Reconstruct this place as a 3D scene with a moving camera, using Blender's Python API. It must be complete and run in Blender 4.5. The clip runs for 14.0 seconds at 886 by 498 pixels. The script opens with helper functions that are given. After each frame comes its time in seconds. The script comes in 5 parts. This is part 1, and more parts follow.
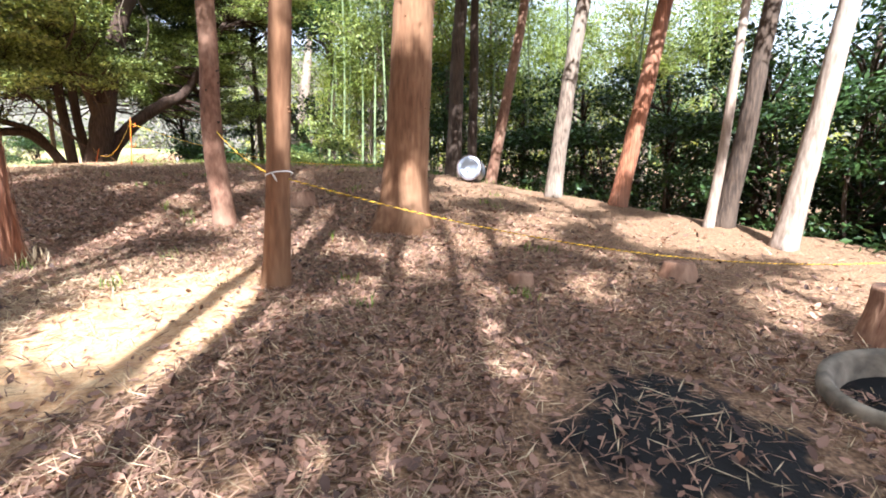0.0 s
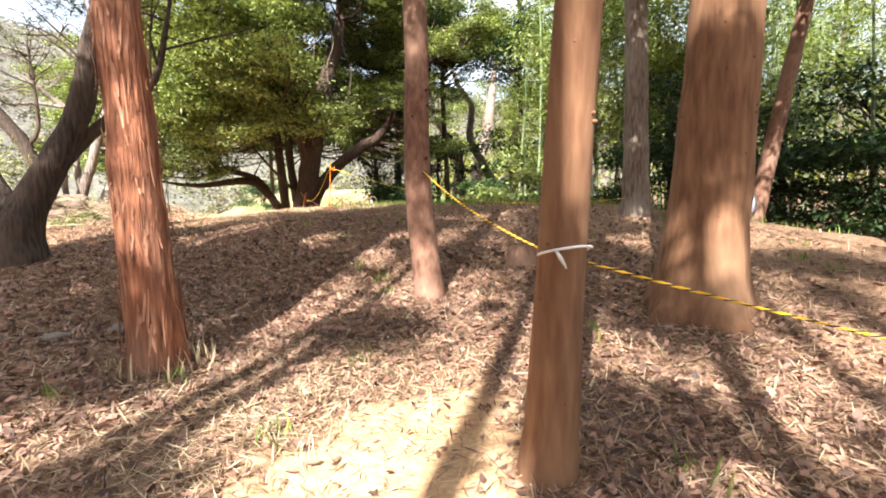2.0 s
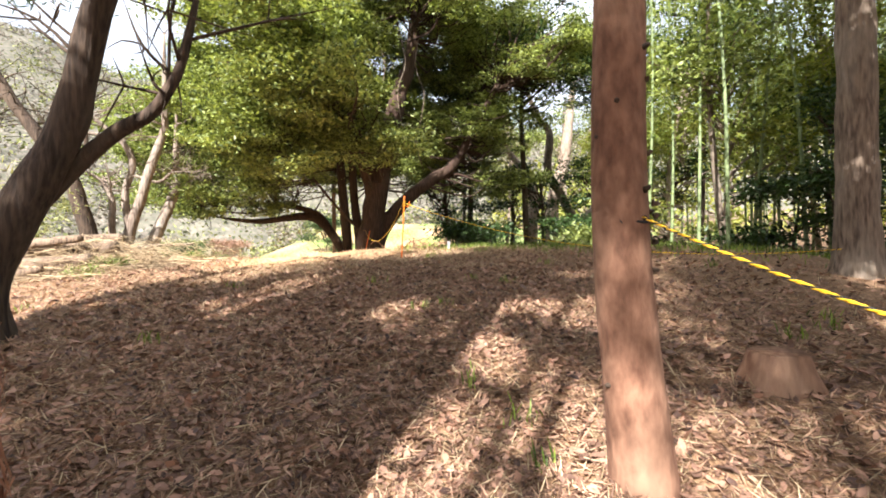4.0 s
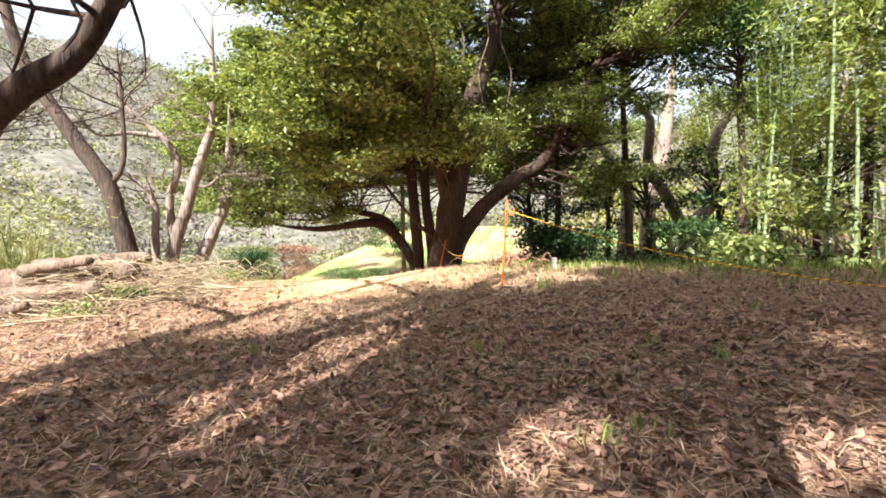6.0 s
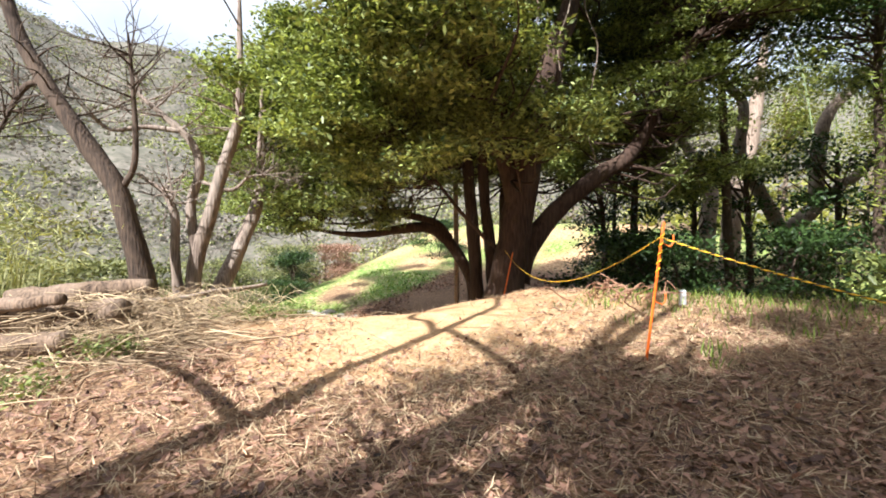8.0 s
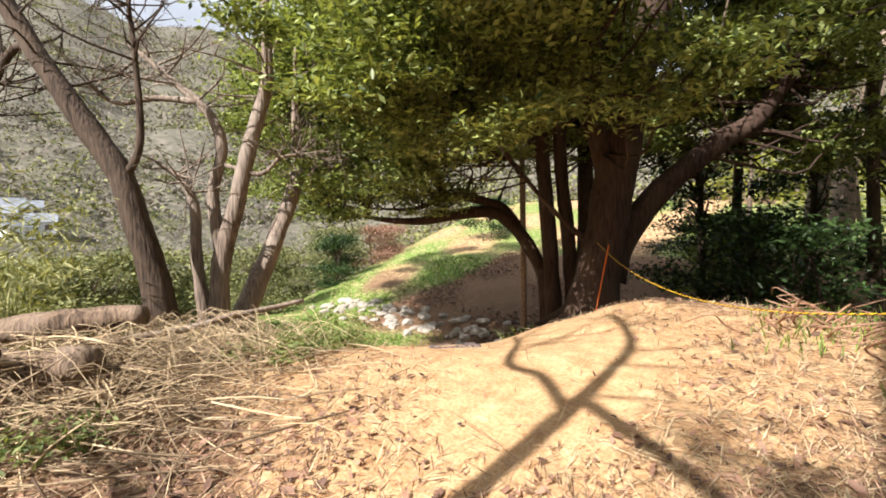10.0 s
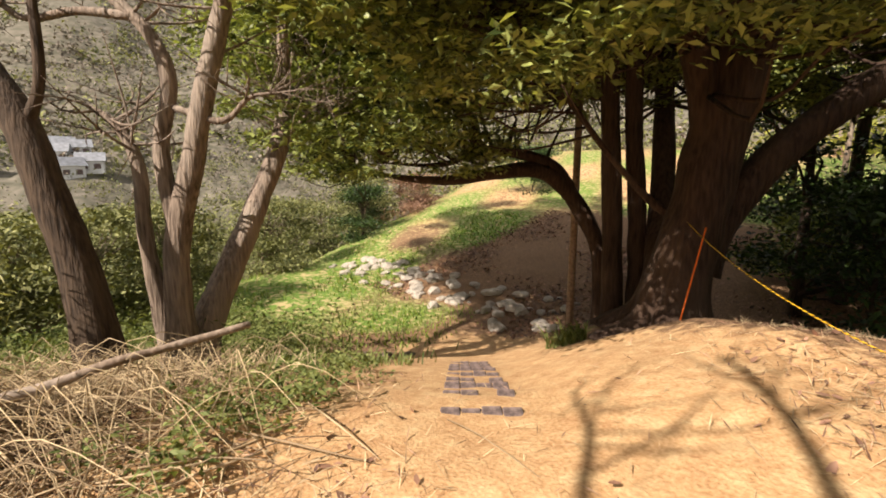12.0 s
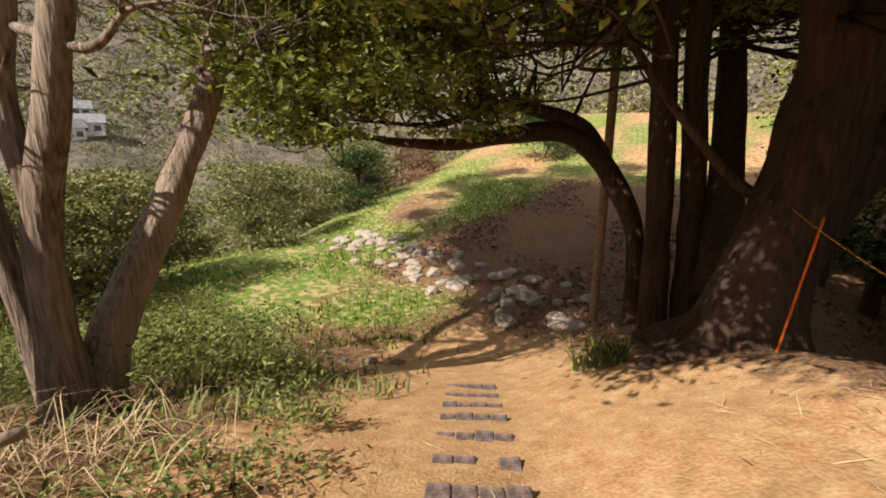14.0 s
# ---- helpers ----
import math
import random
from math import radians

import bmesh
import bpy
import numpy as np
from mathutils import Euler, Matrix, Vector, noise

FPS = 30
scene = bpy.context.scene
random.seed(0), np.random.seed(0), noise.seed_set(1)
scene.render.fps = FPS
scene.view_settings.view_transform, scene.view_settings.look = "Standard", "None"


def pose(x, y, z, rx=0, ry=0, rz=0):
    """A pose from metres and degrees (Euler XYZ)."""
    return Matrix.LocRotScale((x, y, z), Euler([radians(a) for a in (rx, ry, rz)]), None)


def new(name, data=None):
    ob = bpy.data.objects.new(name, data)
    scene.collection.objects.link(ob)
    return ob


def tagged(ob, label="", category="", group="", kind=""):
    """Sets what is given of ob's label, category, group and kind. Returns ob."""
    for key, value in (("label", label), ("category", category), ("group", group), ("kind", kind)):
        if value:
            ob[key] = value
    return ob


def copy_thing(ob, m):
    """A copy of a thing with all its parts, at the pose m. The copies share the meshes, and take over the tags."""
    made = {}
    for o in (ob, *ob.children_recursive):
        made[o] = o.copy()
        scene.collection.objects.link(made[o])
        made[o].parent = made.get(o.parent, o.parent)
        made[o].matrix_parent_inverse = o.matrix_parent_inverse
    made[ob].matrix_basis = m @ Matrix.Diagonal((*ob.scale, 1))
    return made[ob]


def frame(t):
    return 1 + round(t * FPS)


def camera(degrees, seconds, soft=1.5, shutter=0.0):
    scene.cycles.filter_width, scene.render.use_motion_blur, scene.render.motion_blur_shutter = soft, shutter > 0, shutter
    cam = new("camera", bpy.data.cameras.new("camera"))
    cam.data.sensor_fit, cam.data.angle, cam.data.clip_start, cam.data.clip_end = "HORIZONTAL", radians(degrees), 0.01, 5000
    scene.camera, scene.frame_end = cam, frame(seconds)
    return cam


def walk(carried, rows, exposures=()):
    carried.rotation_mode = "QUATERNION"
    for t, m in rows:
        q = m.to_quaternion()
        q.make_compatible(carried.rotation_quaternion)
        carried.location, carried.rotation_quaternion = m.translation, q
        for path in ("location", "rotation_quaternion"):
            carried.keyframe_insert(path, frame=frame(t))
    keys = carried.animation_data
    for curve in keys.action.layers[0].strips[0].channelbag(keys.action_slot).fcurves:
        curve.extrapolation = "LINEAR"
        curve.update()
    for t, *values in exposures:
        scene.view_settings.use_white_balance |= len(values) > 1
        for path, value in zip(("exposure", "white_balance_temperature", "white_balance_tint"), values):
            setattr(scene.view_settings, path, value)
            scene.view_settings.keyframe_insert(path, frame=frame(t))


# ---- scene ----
# ---------------------------------------------------------------- camera
cam = camera(86.8, 14.0, soft=1.85)
METRES, EYE, TILT, LEAN, TURN = 16.0, 1.4, -8.5, 0.0, 0.0
ROWS = [
    (0.0, 0.0, 0.0, 0.0, -0.0, 0.0, 0.0),
    (0.5, -0.0127, 0.0342, 0.0061, 10.85, 1.84, -2.81),
    (1.0, -0.0296, 0.0662, 0.0147, 18.55, 3.36, -3.7),
    (1.5, -0.0509, 0.1015, 0.025, 21.83, 4.08, -2.92),
    (2.0, -0.0786, 0.1319, 0.034, 20.36, 3.44, -1.51),
    (2.5, -0.1055, 0.1641, 0.0442, 23.45, 4.57, -2.02),
    (3.0, -0.1325, 0.1944, 0.0525, 24.13, 6.21, -2.52),
    (5.5, -0.2576, 0.3427, 0.0985, 33.73, 7.04, -3.79),
    (6.0, -0.2896, 0.3696, 0.1082, 35.01, 6.72, -3.91),
    (6.5, -0.3197, 0.3904, 0.1228, 36.19, 6.62, -4.26),
    (7.0, -0.3417, 0.4121, 0.1336, 37.13, 6.3, -4.52),
    (7.5, -0.3649, 0.4319, 0.1404, 39.12, 5.68, -4.86),
    (8.0, -0.3916, 0.4461, 0.1472, 39.77, 5.54, -4.84),
    (8.5, -0.4187, 0.4624, 0.1558, 40.47, 5.19, -4.75),
    (9.0, -0.4502, 0.4761, 0.1605, 42.02, 4.26, -4.55),
    (11.5, -0.5617, 0.5813, 0.2006, 48.49, -2.72, -5.58),
    (12.0, -0.5881, 0.6054, 0.2056, 49.35, -4.94, -6.1),
    (12.5, -0.6085, 0.6303, 0.2094, 49.68, -6.06, -6.29),
    (13.0, -0.6335, 0.6485, 0.2113, 49.94, -7.34, -6.52),
    (13.5, -0.6527, 0.6683, 0.2129, 50.0, -8.34, -6.53),
    (14.0, -0.6702, 0.686, 0.2128, 50.22, -9.21, -6.51),
]
walk(cam, [(t, pose(0, 0, EYE, TILT, LEAN, TURN) @ pose(METRES * x, METRES * y, METRES * z, 90 + pitch, roll, yaw)) for t, x, y, z, yaw, pitch, roll in ROWS],
     [(0.0, 2.16, 5300, 10), (3.0, 2.0, 6000, 10), (6.0, 1.9, 5800, 10), (9.0, 1.3, 5700, 10), (11.5, 0.92, 6900, 13), (14.0, 0.5, 7000, 15)])


# ---------------------------------------------------------------- sky and sun
SUN_ELEVATION, SUN_TURN = 42.0, -3.0      # sun behind the start of the walk
world = bpy.data.worlds.new("sky")
scene.world = world
world.use_nodes = True
wn = world.node_tree.nodes
sky = wn.new("ShaderNodeTexSky")
sky.sky_type = "NISHITA"
sky.sun_disc = False
sky.sun_elevation = radians(SUN_ELEVATION)
sky.sun_rotation = radians(180 - SUN_TURN)
sky.dust_density = 7.0
sky.air_density = 1.0
wn["Background"].inputs[1].default_value = 0.053
wl = world.node_tree.links
cloud = wn.new("ShaderNodeTexNoise")          # thin bright cloud over the whole sky
cloud.inputs["Scale"].default_value, cloud.inputs["Detail"].default_value = 2.2, 7.0
wl.new(wn.new("ShaderNodeTexCoord").outputs["Generated"], cloud.inputs["Vector"])
cover = wn.new("ShaderNodeMapRange")
cover.inputs[1].default_value, cover.inputs[2].default_value = 0.34, 0.58
cover.inputs[3].default_value = 0.42
wl.new(cloud.outputs[0], cover.inputs[0])
veil = wn.new("ShaderNodeMix")
veil.data_type = "RGBA"
veil.inputs[7].default_value = (9.0, 9.2, 9.6, 1)
wl.new(cover.outputs[0], veil.inputs[0])
wl.new(sky.outputs[0], veil.inputs[6])
wl.new(veil.outputs[2], wn["Background"].inputs[0])
sun_data = bpy.data.lights.new("sun", "SUN")
sun_data.energy, sun_data.angle, sun_data.color = 5.0, radians(0.53), (1.0, 0.94, 0.86)
sun = new("sun", sun_data)
sun.matrix_world = pose(0, -20, 30, 90 - SUN_ELEVATION, 0, -SUN_TURN)

# ---------------------------------------------------------------- materials
def material(name, rough=0.8):
    m = bpy.data.materials.new(name)
    m.use_nodes = True
    p = m.node_tree.nodes["Principled BSDF"]
    p.inputs["Roughness"].default_value = rough
    p.inputs["Specular IOR Level"].default_value = 0.3
    return m, m.node_tree.nodes, m.node_tree.links, p


def ramp(nodes, links, source, stops):
    r = nodes.new("ShaderNodeValToRGB")
    while len(r.color_ramp.elements) < len(stops):
        r.color_ramp.elements.new(0.5)
    for e, (at, colour) in zip(r.color_ramp.elements, stops):
        e.position, e.color = at, (*colour, 1)
    links.new(source, r.inputs[0])
    return r.outputs[0]


def noise_tex(nodes, links, scale, detail=4.0, coords=None, stretch=None):
    n = nodes.new("ShaderNodeTexNoise")
    n.inputs["Scale"].default_value, n.inputs["Detail"].default_value = scale, detail
    if coords is not None:
        if stretch:
            mp = nodes.new("ShaderNodeMapping")
            mp.inputs["Scale"].default_value = stretch
            links.new(coords, mp.inputs[0])
            coords = mp.outputs[0]
        links.new(coords, n.inputs["Vector"])
    return n.outputs[0]


def mix(nodes, links, fac, a, b, how="MIX"):
    m = nodes.new("ShaderNodeMix")
    m.data_type, m.blend_type = "RGBA", how
    for socket, value in ((m.inputs[0], fac), (m.inputs[6], a), (m.inputs[7], b)):
        if isinstance(value, (int, float)):
            socket.default_value = value
        elif isinstance(value, tuple):
            socket.default_value = (*value, 1)
        else:
            links.new(value, socket)
    return m.outputs[2]


def bump(nodes, links, p, source, strength, distance):
    b = nodes.new("ShaderNodeBump")
    b.inputs["Strength"].default_value, b.inputs["Distance"].default_value = strength, distance
    links.new(source, b.inputs["Height"])
    links.new(b.outputs[0], p.inputs["Normal"])


def object_coords(nodes):
    return nodes.new("ShaderNodeTexCoord").outputs["Object"]


def bark(name, dark, light, patch, stretch=(9, 9, 1.2), depth=0.02, patch_at=(0.45, 0.7)):
    m, n, l, p = material(name, 0.9)
    c = object_coords(n)
    fine = noise_tex(n, l, 4.0, 6, c, stretch)
    big = noise_tex(n, l, 1.6, 3, c, (1, 1, 0.5))
    base = ramp(n, l, fine, [(0.3, dark), (0.68, light)])
    spots = ramp(n, l, big, [(patch_at[0], (0, 0, 0)), (patch_at[1], (1, 1, 1))])
    l.new(mix(n, l, spots, base, mix(n, l, 0.55, base, patch)), p.inputs["Base Color"])
    bump(n, l, p, fine, 0.9, depth)
    return m


def foliage(name, dark, light, through_colour=None, gloss=0.45, trans=0.35):
    m, n, l, p = material(name, gloss)
    g = n.new("ShaderNodeNewGeometry")
    col = ramp(n, l, g.outputs["Random Per Island"], [(0.0, dark), (0.75, light), (1.0, tuple(min(1, v * 1.35) for v in light))])
    l.new(col, p.inputs["Base Color"])
    p.inputs["Specular IOR Level"].default_value = 0.28
    t = n.new("ShaderNodeBsdfTranslucent")
    l.new(mix(n, l, 1.0, col, through_colour or (1.0, 1.0, 0.45), "MULTIPLY"), t.inputs[0])
    s = n.new("ShaderNodeMixShader")
    s.inputs[0].default_value = trans
    l.new(p.outputs[0], s.inputs[1])
    l.new(t.outputs[0], s.inputs[2])
    l.new(s.outputs[0], n["Material Output"].inputs[0])
    return m


def plain(name, colour, rough=0.6, metal=0.0, vary=0.25, scale=12.0, relief=0.0):
    m, n, l, p = material(name, rough)
    c = object_coords(n)
    nz = noise_tex(n, l, scale, 5, c)
    l.new(ramp(n, l, nz, [(0.3, tuple(v * (1 - vary) for v in colour)), (0.7, tuple(min(1, v * (1 + vary)) for v in colour))]), p.inputs["Base Color"])
    p.inputs["Metallic"].default_value = metal
    if relief:
        bump(n, l, p, nz, 0.8, relief)
    return m


def ground_material():
    m, n, l, p = material("ground_cover", 0.95)
    c = object_coords(n)
    fine = noise_tex(n, l, 38.0, 8, c)
    mid = noise_tex(n, l, 6.0, 6, c)
    big = noise_tex(n, l, 0.55, 4, c)
    litter = mix(n, l, mid, ramp(n, l, fine, [(0.3, (0.05, 0.028, 0.016)), (0.55, (0.20, 0.115, 0.06)), (0.75, (0.40, 0.27, 0.16))]),
                 ramp(n, l, fine, [(0.3, (0.09, 0.05, 0.028)), (0.6, (0.33, 0.19, 0.10)), (0.8, (0.52, 0.37, 0.22))]))
    soil = ramp(n, l, mid, [(0.3, (0.40, 0.20, 0.085)), (0.52, (0.53, 0.31, 0.145)), (0.75, (0.66, 0.46, 0.25))])
    soil = mix(n, l, 0.35, soil, ramp(n, l, fine, [(0.35, (0.25, 0.14, 0.06)), (0.65, (0.68, 0.48, 0.27))]))
    grass = ramp(n, l, fine, [(0.3, (0.05, 0.09, 0.015)), (0.6, (0.16, 0.26, 0.04)), (0.8, (0.32, 0.38, 0.10))])
    grass = mix(n, l, ramp(n, l, mid, [(0.5, (0, 0, 0)), (0.62, (1, 1, 1))]), grass, (0.42, 0.33, 0.16))
    # far ground lightened and greyed, the hills' haze put into its colour
    far = mix(n, l, noise_tex(n, l, 0.05, 8, c), ramp(n, l, noise_tex(n, l, 0.35, 8, c), [(0.35, (0.05, 0.05, 0.03)), (0.5, (0.13, 0.115, 0.085)), (0.7, (0.25, 0.21, 0.17))]), (0.12, 0.11, 0.08))
    masks = []
    for name in ("soil", "grass", "far", "ash"):
        a = n.new("ShaderNodeAttribute")
        a.attribute_name = name
        masks.append(a.outputs["Fac"])

    def ragged(mask):
        add = n.new("ShaderNodeMath")
        add.operation = "MULTIPLY_ADD"
        l.new(mid, add.inputs[0])
        add.inputs[1].default_value = 0.9
        sub = n.new("ShaderNodeMath")
        sub.operation = "ADD"
        l.new(mask, sub.inputs[0])
        sub.inputs[1].default_value = -0.45
        l.new(sub.outputs[0], add.inputs[2])
        return ramp(n, l, add.outputs[0], [(0.4, (0, 0, 0)), (0.6, (1, 1, 1))])
    col = mix(n, l, ragged(masks[0]), litter, soil)
    col = mix(n, l, ragged(masks[1]), col, grass)
    col = mix(n, l, ragged(masks[3]), col, (0.012, 0.010, 0.009))
    col = mix(n, l, masks[2], col, far)
    l.new(col, p.inputs["Base Color"])
    bump(n, l, p, fine, 0.5, 0.02)
    return m


MAT_GROUND = ground_material()
MAT_RED_BARK = bark("shredded_red_bark", (0.12, 0.042, 0.02), (0.42, 0.165, 0.08), (0.40, 0.24, 0.16), (11, 11, 0.9), 0.03)
MAT_RED_STRIP = foliage("red_bark_strips", (0.16, 0.065, 0.035), (0.42, 0.21, 0.12), (1.0, 0.7, 0.5), 0.8, 0.1)
MAT_SMOOTH_BARK = bark("smooth_brown_bark", (0.125, 0.055, 0.024), (0.255, 0.128, 0.062), (0.32, 0.185, 0.10), (4.5, 4.5, 0.8), 0.008)
MAT_KNOT_BARK = bark("knotty_tan_bark", (0.115, 0.052, 0.03), (0.27, 0.14, 0.085), (0.36, 0.23, 0.15), (5, 5, 2.2), 0.014)
MAT_GREY_BARK = bark("grey_brown_bark", (0.075, 0.05, 0.035), (0.26, 0.19, 0.135), (0.36, 0.30, 0.23), (7, 7, 1.2), 0.025)
MAT_PALE_BARK = bark("pale_bark", (0.16, 0.11, 0.075), (0.37, 0.28, 0.21), (0.45, 0.37, 0.30), (6, 6, 1.0), 0.015)
MAT_WEATHERED = bark("weathered_bark", (0.075, 0.052, 0.038), (0.33, 0.25, 0.19), (0.43, 0.36, 0.29), (8, 8, 0.8), 0.04)
MAT_DARK_BARK = bark("dark_bark", (0.025, 0.017, 0.012), (0.10, 0.066, 0.044), (0.14, 0.098, 0.067), (7, 7, 1.0), 0.03)
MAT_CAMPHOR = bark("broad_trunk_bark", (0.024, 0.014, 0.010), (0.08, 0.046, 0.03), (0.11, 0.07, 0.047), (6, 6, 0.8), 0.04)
MAT_BAMBOO = plain("bamboo_culm", (0.20, 0.24, 0.11), 0.4, 0.0, 0.35, 3.0)
MAT_LEAF = foliage("evergreen_leaves", (0.03, 0.05, 0.013), (0.34, 0.38, 0.12), None, 0.4, 0.36)
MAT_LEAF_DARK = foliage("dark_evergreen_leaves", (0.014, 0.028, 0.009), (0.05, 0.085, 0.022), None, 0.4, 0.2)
MAT_LEAF_BAMBOO = foliage("bamboo_leaves", (0.07, 0.11, 0.02), (0.25, 0.29, 0.06), None, 0.5, 0.45)
MAT_LEAF_YELLOW = foliage("yellow_green_leaves", (0.11, 0.13, 0.025), (0.32, 0.32, 0.075), None, 0.5, 0.45)
MAT_LITTER = foliage("fallen_leaves", (0.045, 0.025, 0.019), (0.34, 0.19, 0.125), (1.0, 0.8, 0.5), 0.6, 0.1)
MAT_NEEDLE = foliage("fallen_needles", (0.095, 0.05, 0.033), (0.41, 0.25, 0.16), (1.0, 0.8, 0.5), 0.7, 0.1)
MAT_STRAW = foliage("dry_straw", (0.20, 0.13, 0.07), (0.56, 0.43, 0.26), (1.0, 0.9, 0.6), 0.6, 0.15)
MAT_GRASS = foliage("grass_blades", (0.06, 0.10, 0.015), (0.24, 0.31, 0.06), None, 0.5, 0.4)
MAT_ROPE = plain("yellow_rope", (0.85, 0.50, 0.02), 0.6, 0.0, 0.15, 40)
MAT_ROPE_BLACK = plain("black_rope", (0.03, 0.03, 0.03), 0.7)
MAT_ROPE_WHITE = plain("white_cord", (0.75, 0.70, 0.62), 0.7)
MAT_ORANGE = plain("orange_paint", (0.85, 0.17, 0.02), 0.45, 0.0, 0.2, 20)
MAT_POLE = plain("weathered_pole_wood", (0.33, 0.22, 0.15), 0.85, 0.0, 0.35, 18, 0.004)
MAT_WOOD = bark("dead_wood", (0.05, 0.032, 0.022), (0.25, 0.17, 0.11), (0.34, 0.25, 0.18), (9, 9, 1.6), 0.03)
MAT_STONE = plain("grey_stone", (0.40, 0.35, 0.29), 0.9, 0.0, 0.4, 9, 0.02)
MAT_STEP = plain("dark_step_block", (0.145, 0.105, 0.095), 0.9, 0.0, 0.65, 22, 0.01)
MAT_WHITE = plain("white_plastic", (0.72, 0.72, 0.72), 0.4, 0.0, 0.08, 4)
MAT_ASH = plain("charred_soil", (0.012, 0.010, 0.009), 0.95, 0.0, 0.5, 10)


# ---------------------------------------------------------------- helpers
def mesh_of(name, verts, faces, smooth=True):
    me = bpy.data.meshes.new(name)
    me.from_pydata([tuple(v) for v in verts], [], faces)
    if smooth:
        me.polygons.foreach_set("use_smooth", np.ones(len(me.polygons), dtype=bool))
    me.update()
    return me


def part(name, me, mat, parent=None, label=""):
    if isinstance(me, bmesh.types.BMesh):
        bm, me = me, bpy.data.meshes.new(name)
        bm.to_mesh(me)
        bm.free()
    if not me.materials:
        me.materials.append(mat)
    ob = new(name, me)
    ob.parent = parent
    return tagged(ob, label)


def thing(name, at, label, category, group="", kind="", turn=0.0):
    ob = new(name)
    ob.matrix_basis = pose(*at, 0, 0, turn)
    return tagged(ob, label, category, group, kind)


def smin(a, b, k):
    h = np.clip(0.5 + 0.5 * (b - a) / k, 0, 1)
    return b + (a - b) * h - k * h * (1 - h)


def smax(a, b, k):
    return -smin(-a, -b, k)


def land(x, y):
    """The lie of the land: a slope up to a flat hilltop with banks on all sides, a terrace below, a valley and far hills."""
    x, y = np.asarray(x, float), np.asarray(y, float)
    up = smax(-0.25 - 0.062 * x + 0.14 * y, 0.05, 0.5) - 0.16 * np.exp(-((x + 3.4) ** 2 + (y - 5.6) ** 2) / 4.0)
    top = smin(up, 1.80 + 0.025 * (y - 11) + 0.012 * (x + 6), 0.45)
    s = -0.72 * x + 0.69 * y
    along = 0.69 * x + 0.72 * y
    top = smin(top, 1.66 - 0.37 * (s - 16.5 - 0.9 * np.clip(along - 1.2, 0, 2.2)), 0.5)
    top = smin(top, 1.7 - 0.55 * (y - 15.4 + 0.03 * x), 0.5)
    top = smin(top, 1.0 - 0.5 * (0.816 * x + 0.577 * y - 9.0), 0.6)
    top = smin(top, 1.7 - 0.45 * (-x - 14.4 + 0.12 * (y - 9)), 0.8)
    low = -0.65 + 0.20 * np.clip(y - 18.5, 0, 22) + 0.03 * np.clip(-x - 17, 0, 12) - 0.06 * np.clip(y - 19, 0, 25) / (1 + np.exp(np.clip(-(x + 14) / 1.5, -40, 40)))
    edge = -x - 27 - 0.33 * np.clip(y - 18.5, -8, 60)
    low = low - 0.4 * (np.sqrt(edge * edge + 4) + edge) / 2
    low = smax(low, -10.0 + 0 * x, 4.0)
    near = smax(top, low, 0.5)
    r = np.hypot(x + 10, y - 10)
    west = 0.5 + 0.5 * np.cos(np.arctan2(y - 10, -x - 10) - 0.1)
    ridge = 1 + 0.05 * np.sin(np.arctan2(y, x) * 9.0) + 0.035 * np.sin(np.arctan2(y, x) * 23.0 + 1)
    hill = (25 + 165 * west) * ridge * np.clip((r - 140) / 360, 0, 1.0) ** 1.1
    return near + np.where(r > 140, hill, 0.0)


def z_at(x, y):
    return float(land(x, y))


def spline(points, steps):
    """A smooth line through points (rows of x, y, z, radius)."""
    p = np.array(points, float)
    p = np.vstack([2 * p[0] - p[1], p, 2 * p[-1] - p[-2]])
    out = []
    for i in range(1, len(p) - 2):
        for k in range(steps):
            t = k / steps
            out.append(0.5 * (2 * p[i] + (p[i + 1] - p[i - 1]) * t + (2 * p[i - 1] - 5 * p[i] + 4 * p[i + 1] - p[i + 2]) * t * t
                              + (3 * p[i] - p[i - 1] - 3 * p[i + 1] + p[i + 2]) * t ** 3))
    out.append(p[-2])
    return np.array(out)


def tube(points, sides=10, steps=4, rough=0.0, seed=0, flare=0.0, lobes=0, verts=None, faces=None, freq=3.0):
    """A tapered, uneven tube along points (x, y, z, radius); flare widens the foot, lobes give it root ridges."""
    verts = [] if verts is None else verts
    faces = [] if faces is None else faces
    line = spline(points, steps)
    base, n = len(verts), len(line)
    ref = Vector((0.3, 1, 0.1))
    for i in range(n):
        a, b = line[max(i - 1, 0)], line[min(i + 1, n - 1)]
        d = Vector(b[:3] - a[:3]).normalized()
        u = ref.cross(d)
        if u.length < 0.05:
            u = Vector((1, 0, 0)).cross(d)
        u.normalize()
        v = d.cross(u)
        c = Vector(line[i][:3])
        rise = (line[i][2] - line[0][2])
        for k in range(sides):
            ang = 2 * math.pi * k / sides
            way = u * math.cos(ang) + v * math.sin(ang)
            r = line[i][3]
            if flare:
                f = math.exp(-max(rise, 0) / 0.35)
                r *= 1 + flare * f * (1 + 0.5 * math.cos(lobes * ang + seed) if lobes else 1)
            if rough:
                r *= 1 + rough * noise.noise((c + way * r) * freq + Vector((seed * 7.3, 0, 0)))
            verts.append(c + way * r)
    for i in range(n - 1):
        for k in range(sides):
            k2 = (k + 1) % sides
            faces.append((base + i * sides + k, base + i * sides + k2, base + (i + 1) * sides + k2, base + (i + 1) * sides + k))
    faces.append(tuple(base + k for k in reversed(range(sides))))
    faces.append(tuple(base + (n - 1) * sides + k for k in range(sides)))
    return verts, faces


